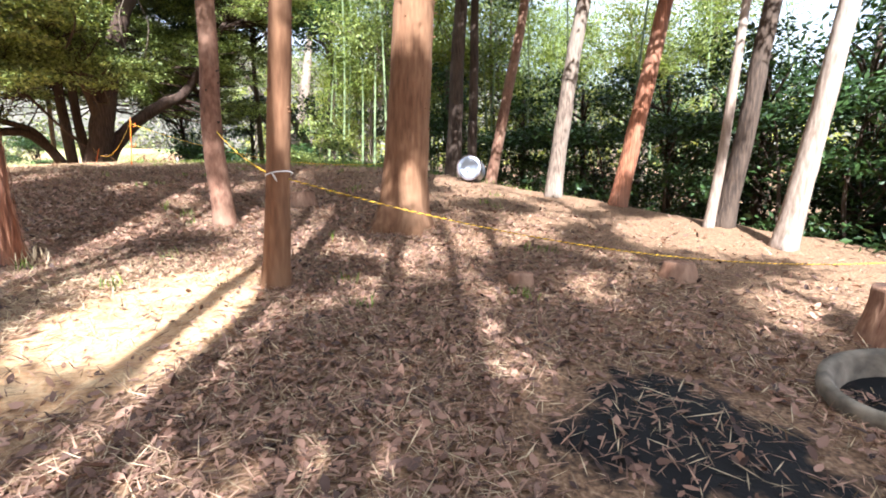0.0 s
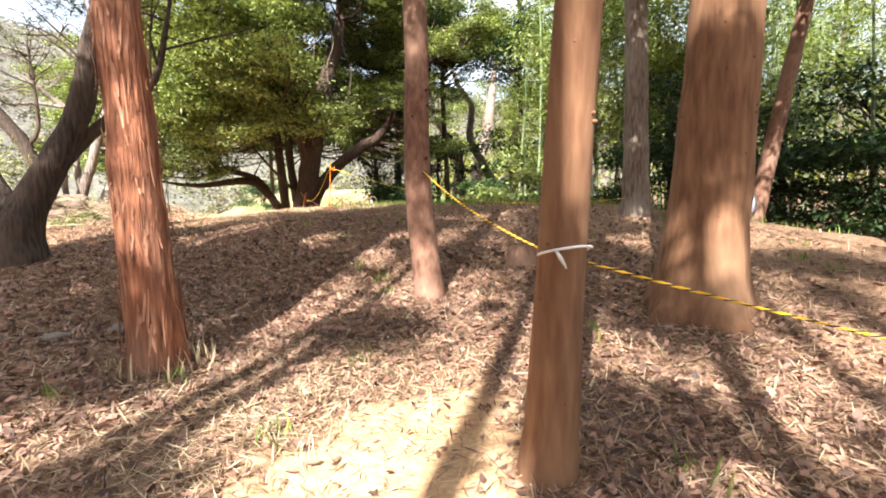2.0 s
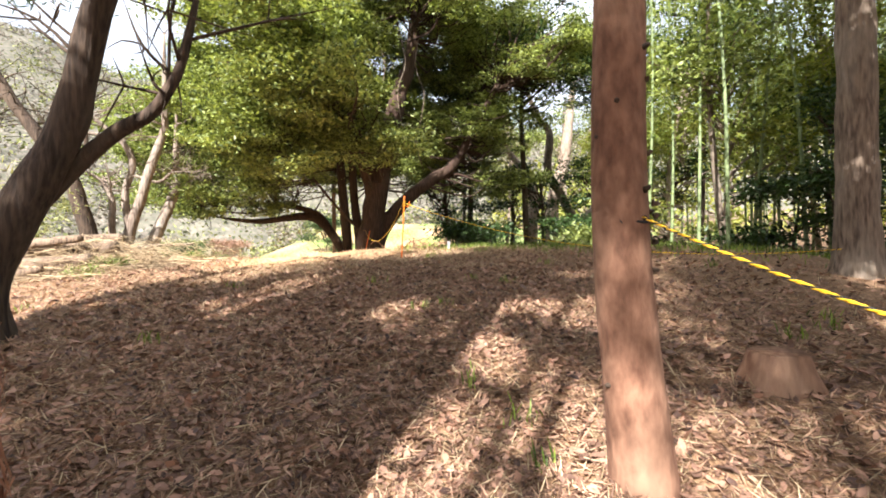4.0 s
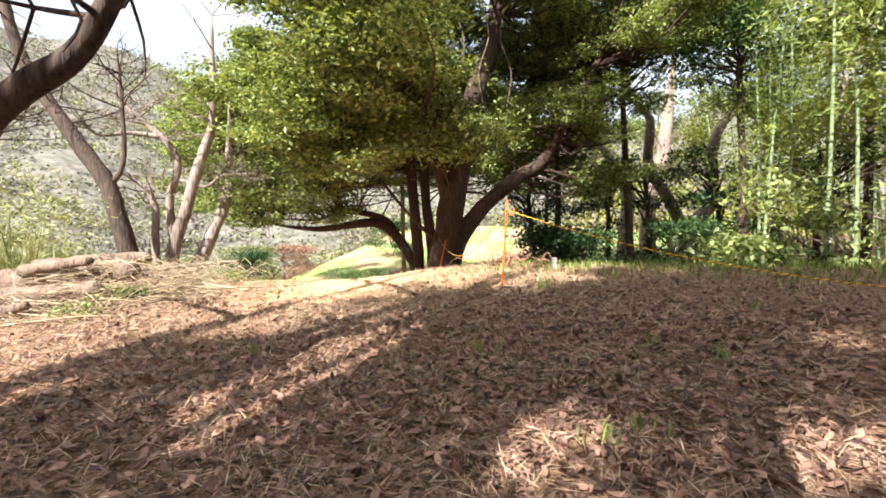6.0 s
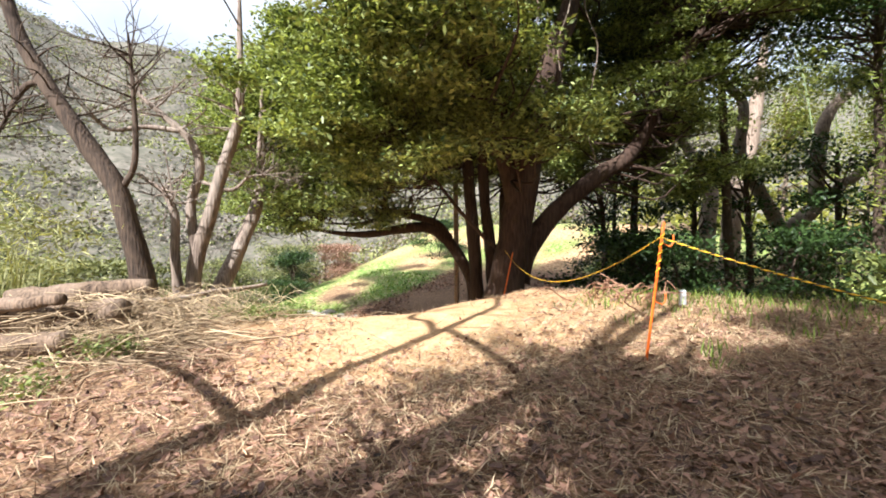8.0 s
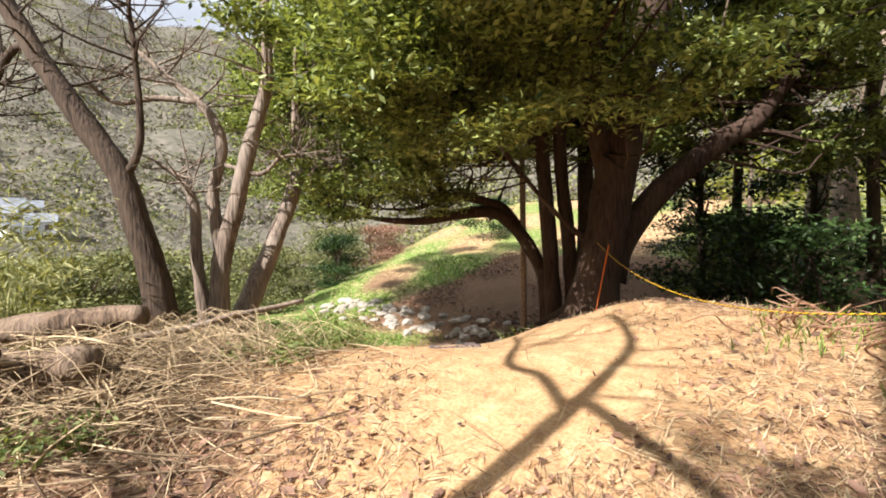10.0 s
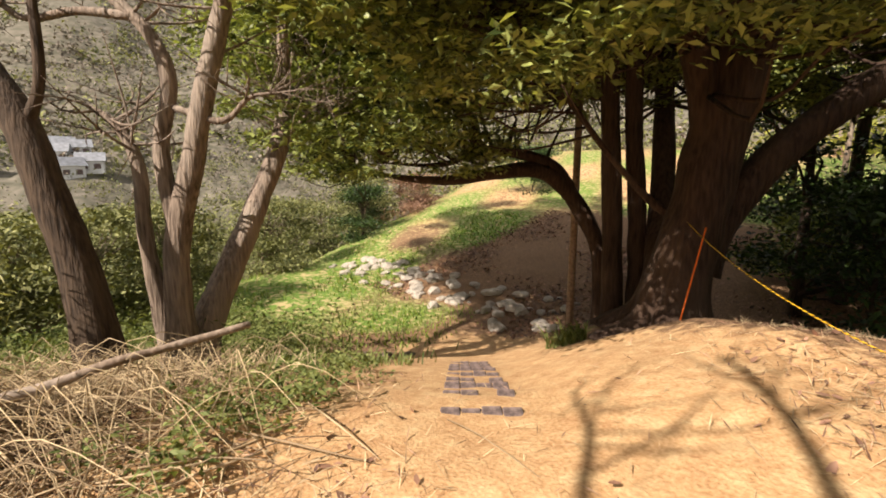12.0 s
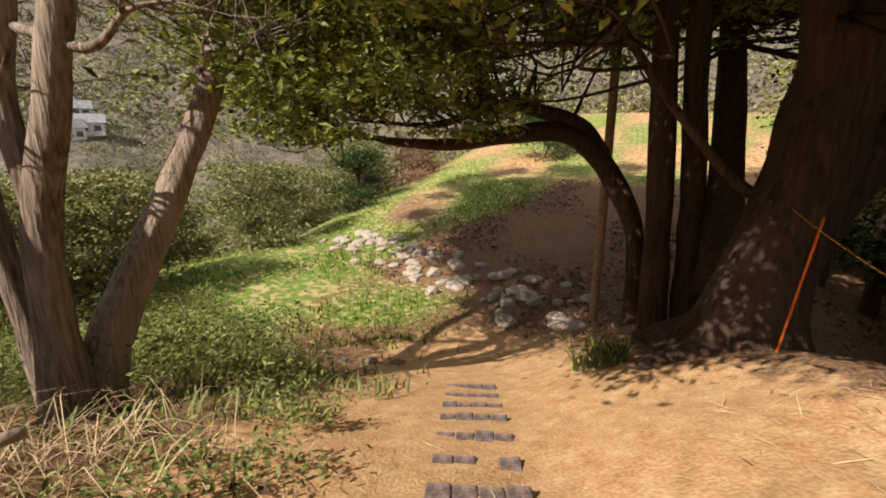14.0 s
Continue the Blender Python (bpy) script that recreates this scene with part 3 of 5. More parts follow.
def great_tree():
    x, y = -12.5, 16.9
    z = z_at(x, y)
    ob = thing("great_tree", (x, y, z), "huge spreading evergreen tree with many thick stems", "tree")
    stems = [
        [(0.34, -0.46, -0.12, 0.46), (0.40, -0.36, 0.6, 0.41), (0.48, -0.22, 1.4, 0.38), (0.65, -0.05, 2.8, 0.35), (0.9, 0.1, 4.2, 0.31), (1.3, 0.45, 6.2, 0.26), (1.6, 0.7, 7.5, 0.2), (1.9, 0.9, 11, 0.08)],
        [(-1.15, 0.85, -1.4, 0.26), (-1.2, 0.78, 0.6, 0.185), (-1.26, 0.74, 1.8, 0.17), (-1.36, 0.62, 3.9, 0.15), (-1.5, 0.5, 8, 0.08)],
        [(-0.85, 1.2, -1.4, 0.24), (-0.92, 1.12, 0.6, 0.17), (-0.98, 1.06, 1.8, 0.16), (-1.1, 0.95, 3.9, 0.14), (-1.2, 1.3, 8, 0.07)],
        [(0.5, 0.0, 0.9, 0.26), (0.72, 0.25, 1.75, 0.25), (1.3, 0.82, 2.7, 0.22), (1.95, 1.45, 3.4, 0.19), (2.6, 2.05, 4.1, 0.17), (3.9, 3.0, 7.0, 0.08)],
        [(-1.8, 1.5, -1.3, 0.2), (-1.86, 1.5, -0.4, 0.15), (-1.93, 1.42, 0.8, 0.15), (-2.33, 0.93, 1.86, 0.17), (-2.68, 0.51, 2.24, 0.16), (-3.22, -0.14, 2.2, 0.13), (-3.76, -0.8, 2.07, 0.1), (-4.31, -1.47, 2.11, 0.06), (-5.0, -2.2, 2.3, 0.02)],
        [(0.6, -0.1, 2.3, 0.2), (0.4, -0.4, 3.8, 0.18), (-0.1, -1.2, 6, 0.14), (-0.9, -2.3, 9, 0.07)],
        [(-0.4, 0.9, 0.2, 0.28), (-0.9, 1.8, 2.5, 0.2), (-1.6, 2.8, 5.5, 0.14), (-2.2, 3.6, 8, 0.06)],
        [(-2.3, 0.95, 1.9, 0.12), (-2.55, 0.68, 2.36, 0.11), (-3.07, 0.04, 2.6, 0.095), (-3.44, -0.42, 2.6, 0.075), (-3.9, -0.95, 2.36, 0.05), (-4.8, -1.6, 2.4, 0.02)],
        [(0.42, -0.05, 1.5, 0.05), (0.02, -0.38, 1.82, 0.05), (-0.38, -0.86, 2.45, 0.045), (-0.69, -1.24, 3.05, 0.04), (-0.92, -1.51, 3.5, 0.035), (-1.3, -2.0, 4.4, 0.02)],
    ]
    for i, rows in enumerate(stems):
        big = i == 0
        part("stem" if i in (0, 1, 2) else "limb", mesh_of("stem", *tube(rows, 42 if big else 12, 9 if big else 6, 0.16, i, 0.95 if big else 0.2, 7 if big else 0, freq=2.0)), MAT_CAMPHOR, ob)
    rng = np.random.default_rng(7)
    rt, fw = np.array((0.74, 0.67)), np.array((-0.67, 0.74))
    lobes = []
    for r, f, h, rr, rz in ((-4.4, -0.8, 3.6, 1.5, 1.2), (-2.6, -1.8, 4.4, 1.7, 1.2), (-4.0, 0.2, 5.6, 1.9, 1.5), (-1.2, -2.6, 4.6, 1.4, 1.0), (-1.9, -2.0, 6.2, 1.8, 1.5),
                            (0.5, -2.9, 4.2, 0.9, 0.45), (-2.8, 0.2, 8.4, 2.5, 1.9), (0.4, 0.8, 10.6, 2.8, 1.6), (3.4, 0.6, 8.8, 2.2, 1.2),
                            (5.0, 0.6, 6.8, 2.2, 1.2), (3.4, 0.6, 5.2, 1.7, 0.8), (-3.2, 1.4, 2.9, 1.7, 0.8), (-4.8, 1.0, 2.6, 1.5, 0.7), (-1.6, 2.4, 4.6, 2.2, 1.2), (1.2, 3.0, 6.8, 2.4, 1.5),
                            (6.4, 1.6, 8.0, 2.0, 1.2), (-5.2, 0.4, 4.0, 1.2, 1.0),
                            (-2.4, -2.7, 3.5, 1.4, 0.6), (0.0, -3.3, 3.8, 1.4, 0.55), (4.4, 0.2, 4.8, 1.4, 0.6), (-5.6, 1.6, 5.4, 1.5, 1.3), (5.6, 0.2, 6.0, 1.6, 0.8),
                            (-1.5, -4.3, 4.9, 1.6, 0.9), (-3.3, -3.0, 4.4, 1.5, 0.9), (-2.2, -2.6, 7.4, 1.5, 0.8),
                            (-1.9, -3.5, 6.4, 1.7, 1.1), (1.0, 2.6, 8.2, 2.4, 1.2), (3.2, 2.4, 4.2, 1.6, 0.9), (5.4, 2.6, 5.4, 1.8, 1.1),
                            (-6.0, 2.5, 4.6, 1.6, 1.2), (-5.5, 4.0, 5.2, 1.9, 1.4), (-4.5, 3.5, 7.2, 2.1, 1.5), (-3.0, 4.5, 4.4, 2.0, 1.2), (-6.0, 3.6, 6.6, 1.7, 1.2),
                            (0.5, 2.5, 4.2, 1.6, 0.8), (-1.0, 3.2, 4.0, 1.6, 0.8), (2.2, 1.6, 4.6, 1.4, 0.7), (-0.6, -1.6, 4.5, 1.2, 0.5),
                            # three rows added to stretch the crown left and shade the terrace
                            (-7.2, 4.0, 5.5, 1.6, 1.3), (-6.8, 5.5, 7.0, 1.8, 1.5), (-5.0, 6.0, 6.0, 2.0, 1.5),
                            (-7.7, 7.1, 6.4, 2.2, 1.2), (-5.6, 7.9, 6.8, 2.2, 1.2), (-8.2, 9.2, 6.8, 2.2, 1.2), (-7.6, 4.8, 3.9, 1.5, 0.8), (-3.0, 7.6, 6.2, 2.2, 1.2),
                            (-6.3, 3.4, 3.0, 1.3, 0.5), (-6.8, 5.2, 3.3, 1.4, 0.5), (-7.3, 6.8, 3.7, 1.4, 0.6),
                            (4.0, 2.5, 7.4, 2.2, 1.3), (2.5, 2.5, 9.6, 2.4, 1.4), (5.5, 2.4, 9.6, 2.4, 1.4), (7.4, 1.6, 9.2, 2.0, 1.1), (1.4, 3.6, 6.2, 2.0, 1.1), (6.6, -0.4, 7.6, 1.8, 0.7), (8.2, 0.6, 8.4, 1.9, 0.9), (3.4, -0.6, 9.8, 2.2, 1.0), (4.2, 3.4, 5.6, 1.8, 0.8)):
        c = rt * r + fw * f
        lobes.append((c[0], c[1], h, rr, rr, rz))
    for r, f, h, rr, rz in ((0.0, 0.0, 12.5, 3.0, 1.5), (-3.0, 0.5, 11.0, 2.5, 1.5), (3.0, 0.5, 11.0, 2.6, 1.5), (5.0, 1.0, 9.4, 2.2, 1.2)):
        c = rt * r + fw * f
        lobes.append((c[0], c[1], h, rr, rr, rz))
    # lobes added chiefly to shade the stems and the lower terrace
    for px, py, h, rr, rz in ((0.5, -4.2, 5.0, 1.3, 0.6), (1.3, -3.5, 4.6, 1.0, 0.5), (0.4, -5.5, 6.2, 1.3, 0.6), (1.4, -5.2, 6.0, 1.2, 0.6), (2.4, -3.8, 6.4, 1.5, 0.7), (-3.4, -1.0, 10.4, 1.9, 0.9), (-4.8, -1.4, 10.4, 1.8, 0.9),
                              (-1.2, -1.6, 10.4, 1.9, 0.9), (1.4, -1.6, 9.8, 1.8, 0.9), (3.4, -1.2, 8.6, 1.8, 0.9), (-3.0, 4.6, 4.8, 1.6, 0.9), (-1.8, 5.0, 5.0, 1.6, 0.9), (-4.2, 4.4, 5.4, 1.6, 0.9),
                              (-3.0, 5.2, 6.6, 1.8, 1.0), (-0.5, 5.0, 5.2, 1.6, 0.9), (0.9, 5.0, 5.6, 1.6, 0.9), (0.4, 4.4, 7.2, 1.8, 1.0), (2.0, 3.6, 3.6, 1.3, 0.8), (3.2, 4.0, 3.4, 1.4, 0.8),
                              (-5.2, -2.6, 5.6, 1.6, 1.0), (-4.2, -1.6, 6.2, 1.6, 1.0), (-3.0, -0.6, 6.6, 1.5, 1.0), (-6.0, -1.6, 6.8, 1.6, 1.0), (-4.8, -0.4, 7.6, 1.8, 1.0), (-3.4, -2.4, 5.0, 1.4, 0.8), (-2.2, -1.0, 5.6, 1.4, 0.9),
                              (-1.2, -0.4, 6.6, 1.3, 0.9), (-5.0, -1.2, 5.2, 1.5, 0.9), (-6.6, -2.2, 5.8, 1.3, 0.9),
                              (-6.3, -2.4, 4.4, 1.3, 0.8), (-6.2, -3.4, 5.4, 1.2, 0.8), (-8.6, -0.8, 4.6, 1.5, 0.9), (-7.8, 0.6, 6.2, 1.6, 1.0), (-9.4, -1.0, 4.6, 1.3, 0.8), (-9.4, 0.8, 6.0, 1.5, 1.0), (-6.2, 2.0, 6.4, 1.6, 1.0),
                              (-6.1, 1.2, 7.4, 1.6, 1.0), (-7.7, -0.6, 7.6, 1.5, 0.9), (-7.4, -1.6, 5.2, 1.4, 0.9)):
        lobes.append((px, py, h, rr, rr, rz))
    for lobe in list(lobes):
        for k in range(3):
            g, e = rng.random() * 6.283, rng.uniform(-0.4, 0.6)
            q = rng.uniform(0.3, 0.45) * lobe[3]
            lobes.append((lobe[0] + 1.1 * lobe[3] * math.cos(g), lobe[1] + 1.1 * lobe[3] * math.sin(g), lobe[2] + e * lobe[5], q, q, q * 0.45))
    lobes = [v for v in lobes if v[2] > 2.3]
    pts, cl = lobe_points(lobes, 19500, 66, rng, 0.24, 0.22, 0.45)
    full = np.array([noise.noise((c[0] * 0.75, c[1] * 0.75, c[2] * 1.5)) > -0.02 for c in cl])     # sprays with gaps between them
    pts, cl = pts.reshape(len(cl), -1, 3)[full].reshape(-1, 3), cl[full]
    part("crown", leaf_mesh("crown", pts, 0.125, 0.052, 0.5, 0.14, rng), MAT_LEAF, ob)
    verts, faces = [], []
    nodes = np.vstack([spline(rows, 6)[4:] for rows in stems])
    for c in cl[::5]:
        gap = np.linalg.norm((nodes[:, :3] - c) * (1, 1, 1.3), axis=1) + np.where(nodes[:, 2] > c[2], 2.0, 0.0)
        b = nodes[int(np.argmin(gap))]
        mid = (b[:3] * 0.5 + c * 0.5) + rng.normal(size=3) * 0.22 + (0, 0, -0.15)
        far_mid = b[:3] * 0.2 + c * 0.8 + rng.normal(size=3) * 0.15
        r = min(0.035, 0.5 * b[3])
        tube([(*b[:3], r), (*mid, r * 0.7), (*far_mid, r * 0.4), (*c, 0.005)], 5, 3, 0, 0, 0, 0, verts, faces)
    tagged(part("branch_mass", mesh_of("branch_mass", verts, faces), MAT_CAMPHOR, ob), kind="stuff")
    for k in range(3):
        a = rt * (0.5 + 0.6 * k) + fw * (-1.9 + 0.5 * rng.random())
        h = 3.3 + 1.2 * rng.random()
        rows = [(a[0] + 0.12 * math.sin(2.1 * q + k), a[1] + 0.1 * math.cos(1.7 * q + k), h + q * 0.8, 0.014) for q in range(6)]
        part("vine", mesh_of("vine", *tube(rows, 5, 4)), MAT_GREY_BARK, ob, "grey hanging vine")


great_tree()


def bare_tree(at, label, limbs, mat, twigs=60, seed=0, name="bare_tree"):
    """A leafless tree: thick limbs given in metres from the foot, and fine twigs from their ends."""
    x, y = at
    ob = thing(name, (x, y, z_at(x, y)), label, "tree", "bare trees")
    rng = np.random.default_rng(seed)
    verts, faces = [], []
    for i, rows in enumerate(limbs):
        part("trunk" if i == 0 else "limb", mesh_of("limb", *tube(rows, 12, 6, 0.14, i + seed, 0.25 if i == 0 else 0, 0)), mat, ob)
        line = spline(rows, 6)
        for k in range(twigs // len(limbs)):
            p = line[rng.integers(len(line) * 5 // 8, len(line))]
            if p[2] < 2.3:
                continue
            d = rng.normal(size=3)
            d[2] = abs(d[2]) * 0.6
            d /= np.linalg.norm(d)
            ln = 0.4 + 1.1 * rng.random()
            q = p[:3] + d * ln * 0.5 + rng.normal(size=3) * 0.08
            e = q + d * ln * 0.5 + rng.normal(size=3) * 0.15 + [0, 0, 0.1]
            r = min(0.02, p[3] * 0.5)
            tube([(*p[:3], r), (*q, r * 0.7), (*e, 0.003)], 5, 3, 0, 0, 0, 0, verts, faces)
            for _ in range(2):
                g = q + rng.normal(size=3) * 0.3
                tube([(*q, r * 0.5), (*((q + g) / 2 + rng.normal(size=3) * 0.04), r * 0.4), (*g, 0.002)], 4, 2, 0, 0, 0, 0, verts, faces)
    tagged(part("twig_mass", mesh_of("twig_mass", verts, faces), mat, ob), kind="stuff")
    return ob


forked = bare_tree((-8.53, 5.92), "forked dark tree with thick bare limbs", [
    [(0, 0, -0.2, 0.34), (0, 0, 0.4, 0.27), (0.15, 0.2, 0.95, 0.2), (0.33, 0.45, 1.55, 0.17), (0.48, 0.64, 2.15, 0.15), (0.68, 0.75, 3.1, 0.13), (0.93, 1.0, 4.3, 0.11), (1.1, 1.3, 7, 0.05)],
    [(0, 0, 0.5, 0.22), (-0.45, -0.1, 1.2, 0.19), (-0.6, 0, 2.2, 0.14), (-0.5, 0.05, 3.25, 0.1), (-0.7, 0.1, 4.0, 0.08), (-0.71, 0.1, 5.45, 0.062), (-0.82, 0.1, 6.54, 0.05), (-1.37, 0.1, 7.45, 0.035), (-1.73, 0.1, 7.8, 0.02)],
    [(0.2, 0.4, 1.2, 0.1), (0.34, 0.66, 1.58, 0.09), (0.67, 0.91, 1.97, 0.08), (0.92, 1.08, 2.15, 0.07), (1.08, 1.18, 2.4, 0.055), (1.2, 1.27, 2.75, 0.045), (1.3, 1.5, 4.0, 0.02)],
    [(-0.71, 0.1, 5.4, 0.05), (0.0, 0.1, 5.0, 0.05), (0.7, 0.1, 4.53, 0.042), (1.3, 0, 4.0, 0.02)],
    [(-0.71, 0.1, 5.2, 0.05), (-1.14, 0.1, 5.57, 0.045), (-1.5, 0.1, 5.65, 0.04), (-1.9, 0.1, 6.24, 0.03), (-2.4, 0.1, 6.65, 0.015)],
    [(-0.52, 0.05, 3.0, 0.055), (-0.92, 0.05, 3.1, 0.05), (-1.8, 0.05, 3.2, 0.04), (-2.74, 0.05, 3.15, 0.02)]], MAT_DARK_BARK, 60, 3)
spray_rng = np.random.default_rng(71)
spray = np.array((0.35, 0.55, 3.75)) + spray_rng.normal(size=(26, 3)) * (0.38, 0.25, 0.28)
part("needle_spray", leaf_mesh("needle_spray", (spray[:, None] + spray_rng.normal(size=(26, 45, 3)) * (0.13, 0.13, 0.06)).reshape(-1, 3), 0.13, 0.014, 0.4, 0.25, spray_rng), MAT_LEAF_DARK, forked, "dark needle sprays among bare limbs")
bare_tree((-15.45, 10.3), "bare leaning tree trunk among reeds", [
    [(0.1, 0.1, -0.5, 0.28), (0, -0.05, 1.3, 0.19), (-0.12, -0.2, 2.1, 0.175), (-0.25, -0.32, 2.75, 0.165), (-0.65, -0.68, 3.6, 0.15), (-1.2, -1.15, 4.75, 0.125), (-1.55, -1.5, 6.0, 0.1), (-2.0, -2.0, 9.5, 0.03)],
    [(-0.22, -0.28, 2.7, 0.06), (0.0, -0.12, 3.2, 0.05), (-0.05, -0.1, 4.3, 0.038), (-0.1, -0.15, 5.4, 0.02)],
    [(-1.15, -1.1, 4.6, 0.06), (-1.7, -1.3, 4.5, 0.05), (-2.1, -1.6, 3.7, 0.025)]], MAT_DARK_BARK, 70, 4)
bare_tree((-15.7, 11.15), "bare pale tree with twisting stems from one foot", [
    [(0, 0, -0.4, 0.3), (0.02, 0, 0.75, 0.17), (0.1, 0.06, 1.7, 0.14), (0.27, 0.24, 2.5, 0.13), (0.43, 0.43, 3.4, 0.115), (0.64, 0.66, 4.35, 0.1), (0.66, 0.7, 4.8, 0.085), (0.6, 0.75, 7.0, 0.03)],
    [(-0.04, -0.06, -0.2, 0.17), (-0.1, -0.16, 0.85, 0.11), (-0.14, -0.22, 1.75, 0.09), (-0.14, -0.21, 2.55, 0.075), (-0.26, -0.35, 3.0, 0.055), (-0.48, -0.6, 3.25, 0.025)],
    [(-0.05, 0.1, -0.4, 0.26), (-0.14, 0.36, 0.55, 0.2), (-0.2, 0.75, 1.3, 0.17), (-0.28, 1.15, 2.05, 0.15), (-0.36, 1.56, 2.87, 0.13), (-0.45, 1.7, 3.5, 0.1), (-0.5, 1.75, 4.4, 0.07), (-0.5, 1.8, 5.6, 0.02)],
    [(0.12, 0.07, 1.8, 0.1), (0.05, 0.0, 2.7, 0.095), (0.18, 0.13, 3.45, 0.085), (0.05, 0.0, 4.0, 0.075), (-0.3, -0.38, 4.5, 0.055), (-0.6, -0.7, 4.9, 0.03)],
    [(-0.02, -0.1, 4.15, 0.055), (-0.45, -0.56, 4.22, 0.045), (-0.82, -1.0, 4.15, 0.035), (-1.1, -1.28, 4.4, 0.025), (-1.4, -1.6, 4.4, 0.01)],
    [(-0.38, 1.58, 2.9, 0.045), (-0.2, 1.8, 3.15, 0.028), (0.0, 2.05, 3.5, 0.008)],
    [(0.2, 0.15, 3.2, 0.04), (0.55, 0.55, 3.05, 0.035), (0.75, 0.8, 3.3, 0.025), (1.0, 1.05, 3.35, 0.01)]], MAT_WEATHERED, 110, 5)


# ---------------------------------------------------------------- woods round the hilltop
def grove_tree(at, label, height, crown, leaf, mat, seed, radius=0.12, low=0.35, group="trees of the wood", leaves=1.0, size=0.16):
    x, y = at
    ob = thing("broadleaf_tree", (x, y, z_at(x, y) - 0.1), label, "tree", group)
    rng = np.random.default_rng(seed)
    lean = rng.normal(size=2) * 0.06
    rows = trunk_line(lean, height * 0.95, radius, rng.normal() * 0.25, seed)
    part("trunk", mesh_of("trunk", *tube(rows, 9, 4, 0.1, seed, 0.25)), mat, ob)
    lobes = []
    for k in range(11):
        h = height * (low + (1 - low) * rng.random())
        ang, r = rng.random() * 6.3, crown * (0.25 + 0.65 * rng.random()) * (1.1 - 0.5 * h / height)
        lobes.append((lean[0] * h + r * math.cos(ang), lean[1] * h + r * math.sin(ang), h, crown * 0.42, crown * 0.42, height * 0.07))
    pts, cl = lobe_points(lobes, int(260 * leaves), 22, rng, 0.3, 0.4, 0.2)
    verts, faces = [], []
    for c in cl[::7]:
        h = max(height * low * 0.7, c[2] - 1.0)
        a = np.array((lean[0] * h, lean[1] * h, h))
        tube([(*a, radius * 0.3), (*((a + c) / 2 + rng.normal(size=3) * 0.2), radius * 0.17), (*c, 0.006)], 5, 2, 0, 0, 0, 0, verts, faces)
    tagged(part("branch_mass", mesh_of("branch_mass", verts, faces), mat, ob), kind="stuff")
    part("crown", leaf_mesh("crown", pts, size, size * 0.42, 0.4, 0.1, rng), leaf, ob)
    return ob


def plant_copies(first, places, seed):
    rng = random.Random(seed)
    for x, y in places:
        copy_thing(first, pose(x, y, z_at(x, y) - 0.1, 0, 0, rng.uniform(0, 360)))


